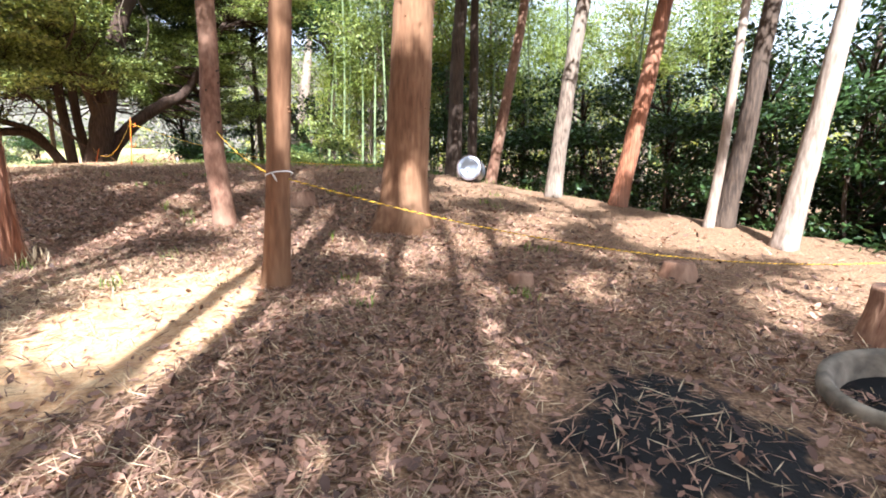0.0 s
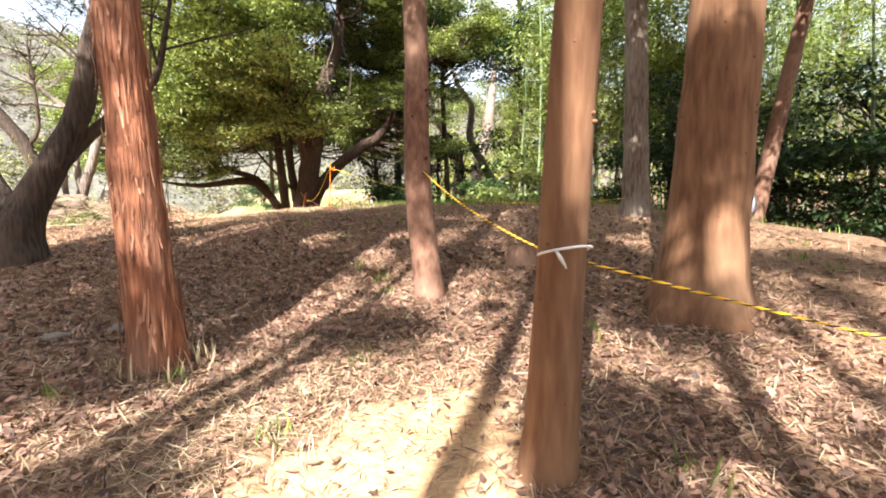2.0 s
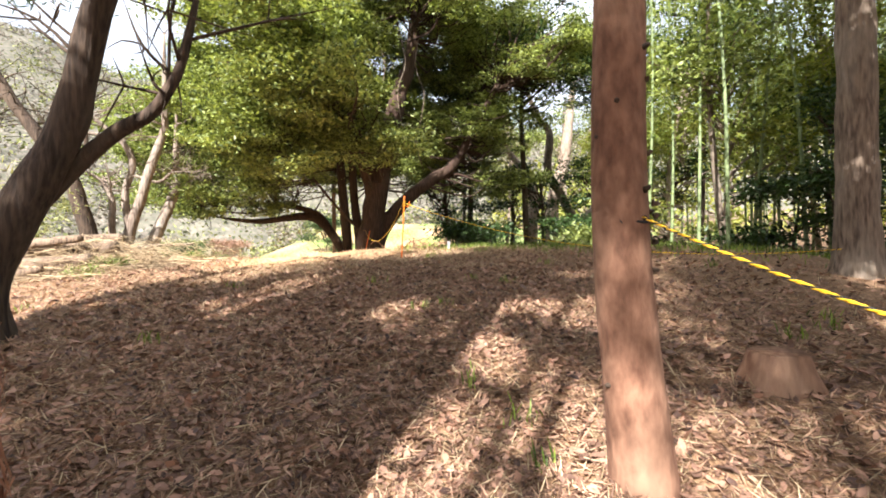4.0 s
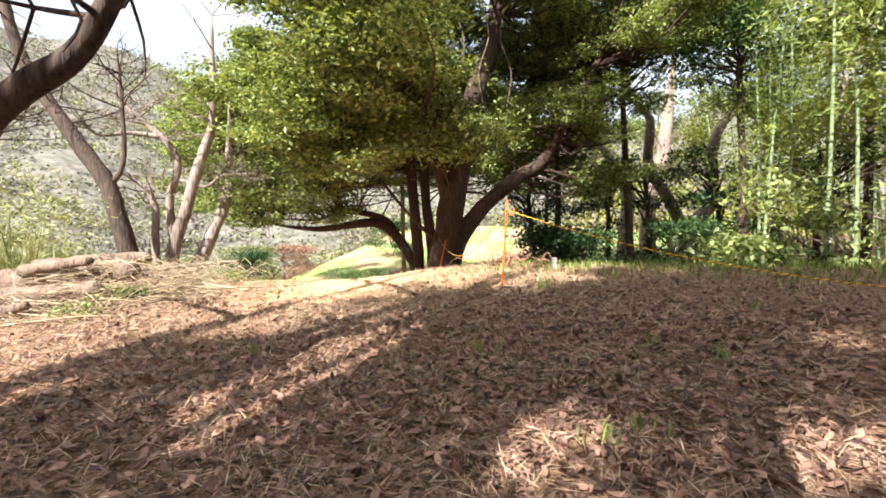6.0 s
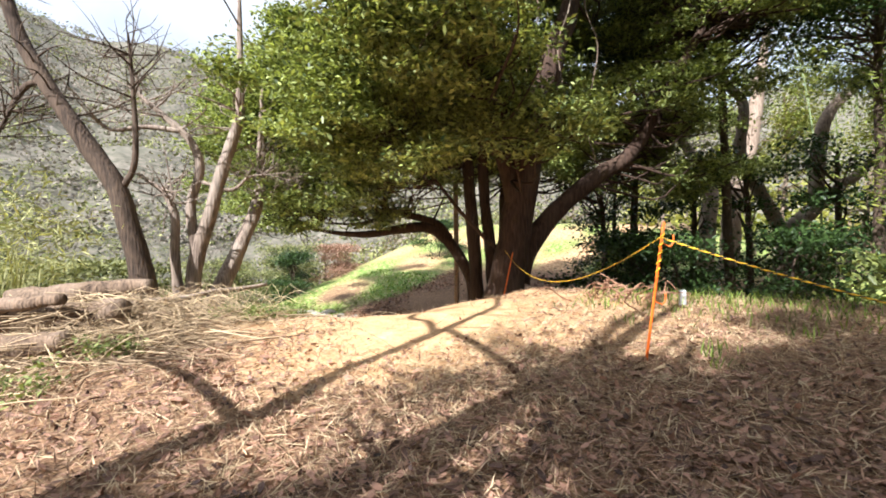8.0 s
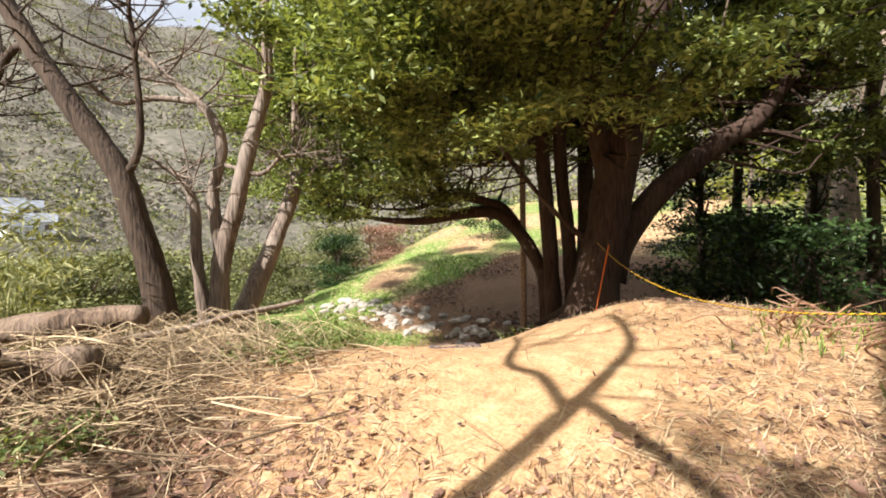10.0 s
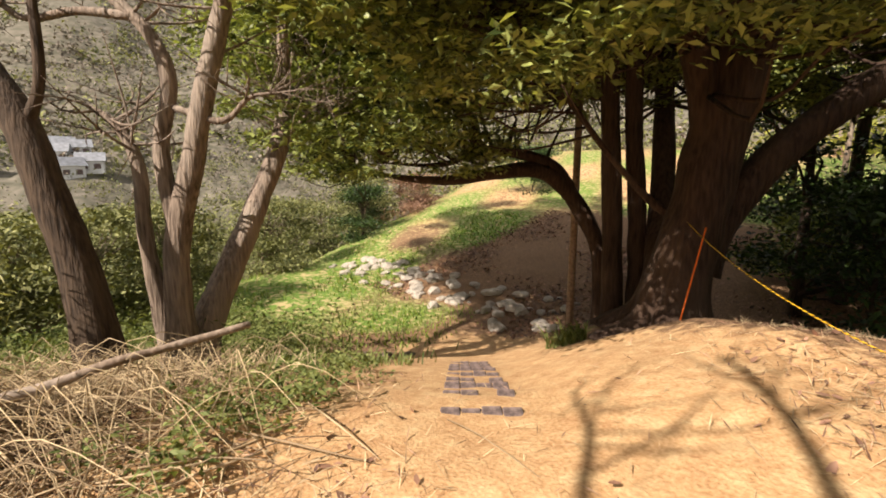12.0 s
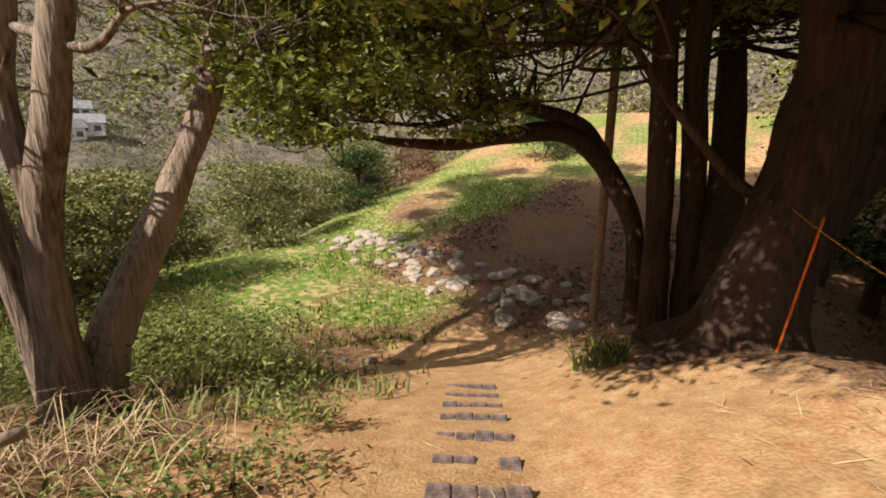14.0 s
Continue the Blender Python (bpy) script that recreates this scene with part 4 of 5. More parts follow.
def woods():
    a = grove_tree((-3.0, 22.0), "sunlit yellow-green tree of the wood", 8.0, 2.6, MAT_LEAF_YELLOW, MAT_PALE_BARK, 21)
    plant_copies(a, ((1.5, 24.5), (-1.2, 29.0), (-5.5, 33.0), (4.5, 27.0), (0.5, 20.0), (8.5, 21.0), (-8.6, 35.0)), 1)
    b = grove_tree((-1.5, 19.0), "green evergreen tree of the wood", 9.5, 2.6, MAT_LEAF, MAT_GREY_BARK, 22)
    plant_copies(b, ((2.8, 20.0), (-4.0, 27.0), (7.5, 26.0), (-9.5, 36.0), (11, 18), (12.0, 25.0), (-13.5, 34.0)), 2)
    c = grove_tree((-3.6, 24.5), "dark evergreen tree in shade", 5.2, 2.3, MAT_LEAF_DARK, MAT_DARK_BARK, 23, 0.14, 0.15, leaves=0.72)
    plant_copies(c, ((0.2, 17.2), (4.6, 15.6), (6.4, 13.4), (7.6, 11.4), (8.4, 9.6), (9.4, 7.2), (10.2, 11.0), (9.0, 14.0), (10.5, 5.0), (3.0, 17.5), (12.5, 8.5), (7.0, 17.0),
                         # northern trees added to darken the shaded bank beyond the great tree
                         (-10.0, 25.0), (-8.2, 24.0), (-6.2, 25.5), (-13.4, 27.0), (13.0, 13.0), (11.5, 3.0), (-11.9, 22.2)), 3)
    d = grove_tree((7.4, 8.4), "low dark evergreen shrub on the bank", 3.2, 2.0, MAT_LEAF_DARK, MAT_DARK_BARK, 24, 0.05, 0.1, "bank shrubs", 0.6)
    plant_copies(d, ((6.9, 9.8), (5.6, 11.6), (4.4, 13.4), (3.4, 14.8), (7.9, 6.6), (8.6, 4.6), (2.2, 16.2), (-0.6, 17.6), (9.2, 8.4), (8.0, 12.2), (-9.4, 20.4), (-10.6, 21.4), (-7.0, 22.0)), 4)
    e = grove_tree((-4.4, 17.4), "leafy green shrub below the bank", 2.6, 1.6, MAT_LEAF, MAT_GREY_BARK, 25, 0.04, 0.1, "bank shrubs", 0.7)
    plant_copies(e, ((-5.2, 20.4), (-2.0, 21.0), (-11.6, 24.0)), 5)
    # added dark trees in place of the great tree's shaded overhanging canopy
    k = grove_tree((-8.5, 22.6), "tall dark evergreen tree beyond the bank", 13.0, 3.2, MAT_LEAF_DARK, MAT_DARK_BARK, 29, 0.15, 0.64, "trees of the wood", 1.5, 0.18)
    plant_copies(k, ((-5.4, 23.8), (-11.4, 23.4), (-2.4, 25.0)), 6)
    # unseen trees behind the start of the walk, placed so their crowns throw the dappled shade
    f = straight_tree((-1.17, -2.4), 0.13, (0.0, 0), MAT_RED_BARK, "tall slim evergreen tree behind the start of the path", 15, 0.3, 4, 0.12, 0, 31, 1.5, crown_from=0.75)
    copy_thing(f, pose(-1.6, -2.9, z_at(-1.6, -2.9), 0, 0, 90))
    for k, (x, y) in enumerate(((-6.8, -1.8), (-5.5, -2.9), (-5.4, -0.5), (-6.6, 0.3), (-4.8, -4.9), (-6.6, -4.8), (0.5, -8.8), (1.7, -7.6), (2.9, -8.4), (4.2, -6.9), (-0.1, -9.8), (1.9, -9.8), (1.2, -3.9), (3.0, -2.7), (0.7, -6.0), (-4.6, -6.8), (-3.0, -4.6), (-0.1, -3.6))):
        straight_tree((x, y), 0.16, (0.0, 0), MAT_RED_BARK, "unseen tall evergreen tree behind the start of the path", 12, 0.3, 4, 0.12, 0, 33 + 3 * k, 2.1, crown_from=0.55, clumpy=True, sides=10)
    # taller unseen trees, added to shade the path and the bank beyond
    for k, (x, y) in enumerate(((-7.5, 3.0), (-5.2, -3.5), (-3.2, -5.4), (0.8, -8.6), (-4.3, -6.2))):
        straight_tree((x, y), 0.11, (0.0, 0), MAT_RED_BARK, "unseen very tall evergreen tree south of the path", 19, 0.3, 4, 0.12, 0, 135 + 3 * k, 2.2, crown_from=0.66, clumpy=True, sides=10)


woods()


def bamboo_culm(seed, height):
    rng = np.random.default_rng(seed)
    ob = thing("bamboo", (0, 0, 0), "tall green bamboo culm with leafy top", "bamboo", "bamboo grove")
    verts, faces = [], []
    bend = rng.normal(size=2) * 0.5
    rows = [(bend[0] * (h / height) ** 3, bend[1] * (h / height) ** 3, h, 0.05 * (1 - 0.75 * h / height)) for h in np.linspace(-0.3, height, 9)]
    tube(rows, 8, 3, 0, 0, 0, 0, verts, faces)
    part("culm", mesh_of("culm", verts, faces), MAT_BAMBOO, ob)
    v2, f2 = [], []
    line = spline(rows, 6)
    for p in line[4::3]:
        tube([(p[0], p[1], p[2] - 0.02, p[3] * 1.25), (p[0], p[1], p[2] + 0.02, p[3] * 1.25)], 8, 1, 0, 0, 0, 0, v2, f2)
    tagged(part("node_ring", mesh_of("node_rings", v2, f2), MAT_BAMBOO, ob), kind="stuff")
    top = line[int(len(line) * 0.42):]
    c = top[rng.integers(0, len(top), 80)][:, :3] + rng.normal(size=(80, 3)) * (0.55, 0.55, 0.25)
    pts = (c[:, None] + rng.normal(size=(80, 13, 3)) * (0.26, 0.26, 0.13)).reshape(-1, 3)
    part("foliage", leaf_mesh("foliage", pts, 0.2, 0.035, 0.3, 0.3, rng), MAT_LEAF_BAMBOO, ob)
    return ob


def bamboo_grove():
    rng = random.Random(5)
    kinds = [bamboo_culm(60 + k, 9.5 + k) for k in range(4)]
    places = [(2.8, 16.4), (3.9, 15.0), (1.6, 17.8), (5.2, 13.9), (-0.4, 17.4), (-1.5, 18.2), (-2.6, 17.8), (-3.3, 19.0), (-1.0, 19.2), (-3.9, 18.2), (0.3, 18.4), (-2.0, 16.9), (-5.0, 20.2), (-4.4, 21.6)]
    while len(places) < 110:
        x, y = rng.uniform(-7, 15), rng.uniform(15, 36)
        if (0.816 * x + 0.577 * y > 11.5 and y > 17.5 - 0.8 * max(x, 0)) or (y > 20 and x > -5):
            places.append((x, y))
    for k, (x, y) in enumerate(places):
        m = pose(x, y, z_at(x, y), rng.uniform(-4, 4), rng.uniform(-4, 4), rng.uniform(0, 360))
        if k < 4:
            kinds[k].matrix_basis = m
        else:
            copy_thing(kinds[k % 4], m)


bamboo_grove()
bare_tree((-7.6, 28.7), "pale forked tree with a crooked trunk beyond the bank", [
    [(-0.05, -0.05, -0.6, 0.5), (0.03, 0.03, 1.85, 0.36), (0.69, 0.57, 2.9, 0.26), (1.5, 1.24, 3.75, 0.2), (2.15, 1.78, 4.4, 0.15), (3.6, 2.4, 6.5, 0.05)],
    [(-0.1, -0.1, 1.9, 0.26), (-0.79, -0.65, 3.5, 0.23), (-1.36, -1.12, 4.85, 0.21), (-1.28, -1.06, 6.7, 0.17), (-1.8, -1.5, 7.6, 0.13), (-2.6, -2.0, 10, 0.05)],
    [(0.75, 0.6, 3.0, 0.26), (0.84, 0.7, 5.2, 0.24), (1.17, 0.97, 6.5, 0.2), (2.14, 1.77, 7.75, 0.14), (3.2, 2.4, 10, 0.05)]], MAT_GREY_BARK, 45, 12)
bare_tree((-10.4, 29.5), "pale stout trunk bending at its top beyond the bank", [
    [(-0.18, -0.15, -0.7, 0.4), (0.01, 0.01, 2.2, 0.33), (0.1, 0.08, 3.6, 0.3), (-0.3, -0.25, 4.9, 0.24), (-1.1, -0.9, 6.4, 0.12), (-1.6, -1.2, 9, 0.05)]], MAT_PALE_BARK, 25, 13)
bare_tree((-9.7, 32.0), "pale sunlit leaning trunk beyond the bank", [
    [(-0.3, -0.2, -0.4, 0.42), (-0.18, -0.15, 1.65, 0.4), (-0.13, -0.1, 3.2, 0.36), (0.37, 0.31, 5.0, 0.33), (0.67, 0.55, 7.3, 0.28), (1.1, 0.8, 11, 0.1)]], MAT_PALE_BARK, 25, 14)


def leaf_mass(name, label, centres, per, spread, size, mat, seed, flat=0.6, kind="stuff", category="woodland"):
    rng = np.random.default_rng(seed)
    pts = (centres[:, None] + rng.normal(size=(len(centres), per, 3)) * spread * np.array((1, 1, flat))).reshape(-1, 3)
    tagged(part(name, leaf_mesh(name, pts, size, size * 0.6, 0.3, 0, rng), mat), label, category, "", kind)


def far_woods():
    rng = np.random.default_rng(40)
    # a belt of wood that closes the north and east
    ang = rng.uniform(-0.9, 1.95, 700)
    r = rng.uniform(38, 66, 700)
    x, y = -4 + r * np.cos(ang), 10 + r * np.sin(ang)
    z = land(x, y) + rng.uniform(0, 1, 700) ** 1.8 * 7
    leaf_mass("far_woods", "belt of mixed wood beyond the hilltop", np.stack([x, y, z], 1), 40, 1.3, 0.6, MAT_LEAF_YELLOW, 41)
    # scrub and trees over the far hillside
    ang = rng.uniform(1.7, 4.0, 9000)
    r = 45 + 520 * rng.random(9000) ** 0.8
    x, y = -10 + r * np.cos(ang), 10 + r * np.sin(ang)
    pick = rng.random(9000) + 0.25 * np.sin(x * 0.03) * np.cos(y * 0.04)
    c = np.stack([x, y, land(x, y) + 0.8 + 0.004 * r], 1)
    near = r < 170
    for close, size, per, spread in ((True, 0.55, 40, 1.2), (False, 1.7, 18, 2.4)):
        m = near == close
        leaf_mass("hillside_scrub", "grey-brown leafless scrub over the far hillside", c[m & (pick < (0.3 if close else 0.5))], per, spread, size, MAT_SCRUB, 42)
        leaf_mass("hillside_woods", "green woods over the far hillside", c[m & (pick >= (0.4 if close else 0.6))], per, spread, size, MAT_LEAF_FAR, 43)
    # bushes over the valley floor
    ang, r = rng.uniform(2.0, 3.9, 2600), 26 + 120 * rng.random(2600) ** 1.2
    x, y = -12 + r * np.cos(ang), 10 + r * np.sin(ang)
    c = np.stack([x, y, land(x, y) + rng.random(2600) ** 2 * 2.4], 1)
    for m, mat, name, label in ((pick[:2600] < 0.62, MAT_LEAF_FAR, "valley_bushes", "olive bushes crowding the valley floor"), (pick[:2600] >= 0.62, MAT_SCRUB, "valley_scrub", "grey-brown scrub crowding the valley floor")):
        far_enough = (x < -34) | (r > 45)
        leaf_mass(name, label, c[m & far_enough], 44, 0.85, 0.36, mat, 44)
    ang, r = rng.uniform(2.2, 3.8, 1900), rng.uniform(80, 240, 1900)
    x, y = -12 + r * np.cos(ang), 10 + r * np.sin(ang)
    c = np.stack([x, y, land(x, y) + rng.random(1900) ** 2 * 2.5 + 0.3], 1)
    leaf_mass("valley_trees", "olive trees over the valley's far side", c[:1250], 26, 1.7, 0.8, MAT_LEAF_FAR, 45)
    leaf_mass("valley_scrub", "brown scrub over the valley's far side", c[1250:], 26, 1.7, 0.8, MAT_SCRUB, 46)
    # bushes at the far side of the lower terrace
    g = grove_tree((-30.5, 18.5), "olive bush at the terrace edge", 3.0, 1.9, MAT_LEAF_FAR, MAT_GREY_BARK, 26, 0.05, 0.05, "terrace bushes", 1.2, 0.14)
    for k, (bx, by) in enumerate(((-33, 16), (-29.5, 14.5), (-32, 20.5), (-35.5, 18.5), (-27.5, 12.0), (-31, 23.5), (-34, 25), (-24, 9.5), (-26, 7.5), (-22.5, 7.0), (-28, 9.5), (-30, 11.5), (-25, 4.5), (-21, 4.0), (-29, 6.5), (-33, 9), (-36, 13), (-38, 21), (-24.5, 12.4), (-27, 16.0), (-22, 10.4), (-34, 4))):
        copy_thing(g, pose(bx, by, z_at(bx, by) - 0.2, 0, 0, 67 * k))
    h = grove_tree((-29.0, 21.5), "dark round evergreen bush at the terrace edge", 2.6, 1.6, MAT_LEAF_DARK, MAT_DARK_BARK, 27, 0.05, 0.05, "terrace bushes", 1.2, 0.13)
    copy_thing(h, pose(-25.0, 29.2, z_at(-25.0, 29.2) - 0.3, 0, 0, 80))
    w = grove_tree((-30.5, 25.0), "reddish-brown dry bush at the terrace edge", 2.4, 1.8, MAT_DRY, MAT_GREY_BARK, 28, 0.05, 0.05, "terrace bushes", 1.0, 0.12)
    copy_thing(w, pose(-32.5, 27.5, z_at(-32.5, 27.5) - 0.2, 0, 0, 50))



MAT_DRY = foliage("dry_brown_leaves", (0.16, 0.08, 0.05), (0.36, 0.22, 0.15), (1.0, 0.8, 0.6), 0.7, 0.2)
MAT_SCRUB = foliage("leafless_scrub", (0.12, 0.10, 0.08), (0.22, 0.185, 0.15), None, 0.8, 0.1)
MAT_LEAF_FAR = foliage("far_leaves", (0.06, 0.075, 0.03), (0.25, 0.25, 0.10), None, 0.7, 0.2)
far_woods()


# ---------------------------------------------------------------- ropes, stakes, pole
def rope(name, label, a, b, sag, radius=0.0042):
    """A slack laid rope of two colours: yellow strands with a black one wound among them."""
    a, b = np.array(a, float), np.array(b, float)
    ob = thing(name, (0, 0, 0), label, "rope")
    dist = float(np.linalg.norm(b - a))
    d = (b - a) / dist
    u = np.cross(d, (0, 0, 1))
    u /= np.linalg.norm(u)
    w = np.cross(u, d)
    turns = dist / 0.075
    count = int(turns * 6)
    for k in range(3):
        rows = []
        for i in range(count):
            t = i / (count - 1)
            c = a + (b - a) * t - np.array((0, 0, 4 * sag)) * t * (1 - t)
            g = 2 * math.pi * (turns * t + k / 3)
            rows.append((*(c + radius * 0.75 * (u * math.cos(g) + w * math.sin(g))), radius * 0.8))
        part("strand", mesh_of("strand", *tube(rows, 5, 1)), MAT_ROPE_BLACK if k == 2 else MAT_ROPE, ob)
    return ob


def ring(name, label, at, radius, mat, tilt=(0, 0), thick=0.006):
    ob = thing(name, at, label, "rope")
    rows = [(radius * math.cos(q / 16 * 6.2832), radius * math.sin(q / 16 * 6.2832), tilt[0] * math.cos(q / 16 * 6.2832) + tilt[1] * math.sin(q / 16 * 6.2832), thick) for q in range(17)]
    part("loop", mesh_of("loop", *tube(rows, 6, 2)), mat, ob)
    part("knot", mesh_of("knot", *tube([(-0.02, -radius - thick, 0.01, thick), (0, -radius - 2 * thick, -0.02, thick * 1.6), (0.02, -radius - thick, -0.06, thick * 0.7)], 6, 3)), mat, ob)
    return ob


ring("cord", "white cord tied round a smooth brown trunk", (-1.475, 4.27, 1.44), 0.116, MAT_ROPE_WHITE, (0.02, -0.02))
ring("rope_loop", "yellow-and-black rope tied round a knotty trunk", (-3.15, 6.63, 2.03), 0.144, MAT_ROPE_BLACK, (-0.02, 0.01))
rope("rope", "yellow-and-black rope strung between two trunks", (-3.06, 6.5, 2.03), (-1.55, 4.38, 1.42), 0.06)
rope("rope", "yellow-and-black rope sagging from a trunk to the bank", (-1.37, 4.2, 1.40), (5.4, 5.5, 0.42), 0.27)
rope("rope", "yellow-and-black rope from an orange stake to a tall tree", (-7.28, 11.2, 2.68), (-1.12, 11.75, 1.8), 0.36, 0.0045)
rope("rope", "orange rope hanging from a stake to the great tree", (-7.3, 11.22, 2.68), (-11.9, 16.25, 2.45), 0.5, 0.0038)


def stake(at, top, label, hooks=True):
    x, y, z = at
    ob = thing("stake", at, label, "stake")
    d = np.array(top)
    part("rod", mesh_of("rod", *tube([(*(-0.15 * d), 0.011), (*(0.5 * d), 0.011), (*d, 0.011)], 8, 3)), MAT_ORANGE, ob)
    if hooks:
        for f in (0.45, 0.86):
            c = d * f
            part("hook", mesh_of("hook", *tube([(*c, 0.006), (c[0] + 0.05, c[1] + 0.04, c[2] - 0.03, 0.006), (c[0] + 0.07, c[1] + 0.06, c[2] + 0.0, 0.006), (c[0] + 0.07, c[1] + 0.06, c[2] + 0.06, 0.006)], 6, 3)), MAT_ORANGE, ob)
        rows = [(*(d * (0.62 + 0.34 * q / 40) + 0.013 * np.array((math.cos(q * 0.9), math.sin(q * 0.9), 0))), 0.005) for q in range(41)]
        part("wound_rope", mesh_of("wound_rope", *tube(rows, 6, 2)), MAT_ROPE, ob, "yellow rope wound round the stake")
    return ob


stake((-7.45, 11.38, float(surf(-7.45, 11.38))), (0.18, -0.16, 1.12), "orange metal stake with hooks and wound yellow rope")
stake((-11.72, 15.84, float(surf(-11.72, 15.84))), (0.06, 0.36, 1.12), "thin orange metal stake leaning before the great tree", False)
pole = thing("pole", (-15.3, 18.8, z_at(-15.3, 18.8)), "weathered round wooden pole standing upright", "pole")
part("shaft", mesh_of("shaft", *tube([(0, 0, -0.3, 0.085), (0.05, -0.05, 2, 0.08), (0.1, -0.12, 5.0, 0.075)], 12, 5, 0.04, 3)), MAT_POLE, pole)
stub = thing("marker_stub", (-7.76, 13.9, float(surf(-7.76, 13.9))), "short pale wooden marker post", "post")
part("post", mesh_of("post", *tube([(0, 0, -0.1, 0.05), (0, 0, 0.1, 0.05), (0.0, 0, 0.2, 0.048)], 4, 2)), MAT_WHITE, stub)


MAT_DRUM = plain("dull_metal", (0.46, 0.48, 0.52), 0.32, 0.75, 0.1, 3.0)


def drum():
    ob = thing("drum", (0.62, 11.4, float(surf(0.62, 11.4))), "round pale metal drum lying on its side", "drum")
    prof = [(0.0, 0.02), (0.20, 0.0), (0.27, -0.015), (0.30, 0.02), (0.305, 0.06), (0.285, 0.1), (0.285, 0.5), (0.3, 0.54), (0.28, 0.6), (0.0, 0.6)]
    verts, faces = [], []
    n = 32
    for r, d in prof:
        for k in range(n):
            g = 2 * math.pi * k / n
            verts.append((r * math.cos(g), d, 0.33 + r * math.sin(g)))
    for i in range(len(prof) - 1):
        for k in range(n):
            faces.append((i * n + k, i * n + (k + 1) % n, (i + 1) * n + (k + 1) % n, (i + 1) * n + k))
    part("shell", mesh_of("shell", verts, faces), MAT_DRUM, ob)
    rows = [(0.295 * math.cos(q / 24 * 6.2832), -0.002, 0.33 + 0.295 * math.sin(q / 24 * 6.2832), 0.014) for q in range(25)]
    part("rim", mesh_of("rim", *tube(rows, 6, 1)), MAT_STEP, ob, "dark rim")
    ob.matrix_basis = pose(0.62, 11.4, float(surf(0.62, 11.4)) + 0.03, -8, 0, -15)


drum()


def stump(at, radius, height, seed, label):
    x, y = at
    ob = thing("stump", (x, y, float(surf(x, y))), label, "stump", "tree stumps")
    part("wood", mesh_of("wood", *tube([(0, 0, -0.15, radius * 1.25), (0, 0, 0.08, radius * 1.12), (0, 0, height, radius), (0, 0, height + 0.01, radius * 0.9)], 18, 4, 0.16, seed, 0.35, 5)), MAT_STUMP, ob)
    return ob


MAT_STUMP = bark("stump_wood", (0.16, 0.07, 0.04), (0.40, 0.22, 0.13), (0.45, 0.30, 0.2), (5, 5, 1.5), 0.02)
stump((-2.35, 7.95), 0.17, 0.2, 1, "old reddish tree stump in leaf litter")
stump((2.55, 5.0), 0.13, 0.16, 2, "old cut tree stump in leaf litter")
stump((0.78, 4.55), 0.09, 0.1, 3, "small mossy stump in leaf litter")
stump((3.45, 3.35), 0.24, 0.42, 4, "thick broken stump beside a stone basin")


MAT_OLD_STONE = plain("mossy_stone", (0.20, 0.16, 0.115), 0.9, 0.0, 0.5, 8, 0.02)


def basin():
    x, y = 2.58, 2.42
    ob = thing("basin", (x, y, float(surf(x, y))), "round grey stone basin half sunk in litter", "basin")
    prof = [(0.40, -0.1), (0.42, 0.12), (0.41, 0.17), (0.37, 0.18), (0.34, 0.15), (0.3, -0.04), (0.0, -0.06)]
    verts, faces, n = [], [], 30
    for r, h in prof:
        for k in range(n):
            g = 2 * math.pi * k / n
            verts.append((r * math.cos(g), r * math.sin(g), h))
    for i in range(len(prof) - 1):
        for k in range(n):
            faces.append((i * n + k, i * n + (k + 1) % n, (i + 1) * n + (k + 1) % n, (i + 1) * n + k))
    part("bowl", mesh_of("bowl", verts, faces), MAT_OLD_STONE, ob)
    part("fill", mesh_of("fill", *tube([(0, 0, -0.05, 0.3), (0, 0, 0.03, 0.31)], 20, 1)), MAT_ASH, ob, "dark soil and rot in the hollow")
    ob.matrix_basis = pose(x, y, float(surf(x, y)) + 0.0, 6, -10, 0)


basin()


# ---------------------------------------------------------------- rocks and steps
def rock_mesh(seed, flat=0.6):
    rng = random.Random(seed)
    bm = bmesh.new()
    bmesh.ops.create_icosphere(bm, subdivisions=2, radius=1.0)
    for v in bm.verts:
        v.co *= 1 + 0.35 * noise.noise(v.co * 1.3 + Vector((seed * 3.1, 0, 0)))
        v.co.z *= flat
    me = bpy.data.meshes.new("rock")
    bm.to_mesh(me)
    bm.free()
    return me


def rocks():
    kinds = [rock_mesh(k, 0.45 + 0.06 * k) for k in range(5)]
    for me in kinds:
        me.materials.append(MAT_STONE)
    brown = [rock_mesh(k + 5, 0.5) for k in range(2)]
    for me in brown:
        me.materials.append(MAT_OLD_STONE)
    rng = random.Random(8)
    def put(x, y, size, label, group):
        ob = new("rock", rng.choice(brown if "brown" in label else kinds))
        ob.matrix_basis = pose(x, y, float(surf(x, y)) + size * 0.12, rng.uniform(-15, 15), rng.uniform(-15, 15), rng.uniform(0, 360)) @ Matrix.Diagonal((size, size * rng.uniform(0.6, 1.0), size * rng.uniform(0.6, 1), 1))
        tagged(ob, label, "rock", group)
    for k in range(120):
        f = rng.random()
        put(-25.0 + 9.2 * f + rng.gauss(0, 0.35), 18.7 + 0.5 * f + rng.gauss(0, 0.55), rng.uniform(0.07, 0.26), "pale grey rock on the lower terrace", "terrace rocks")
    for x, y, size in ((-5.2, 4.9, 0.12), (-5.5, 4.55, 0.11), (-2.75, 2.55, 0.07), (-4.9, 5.4, 0.06), (-16.4, 14.6, 0.14), (-16.1, 14.9, 0.12), (-16.7, 14.3, 0.1)):
        put(x, y, size, "mossy brown stone in the litter", "stones in litter")


rocks()


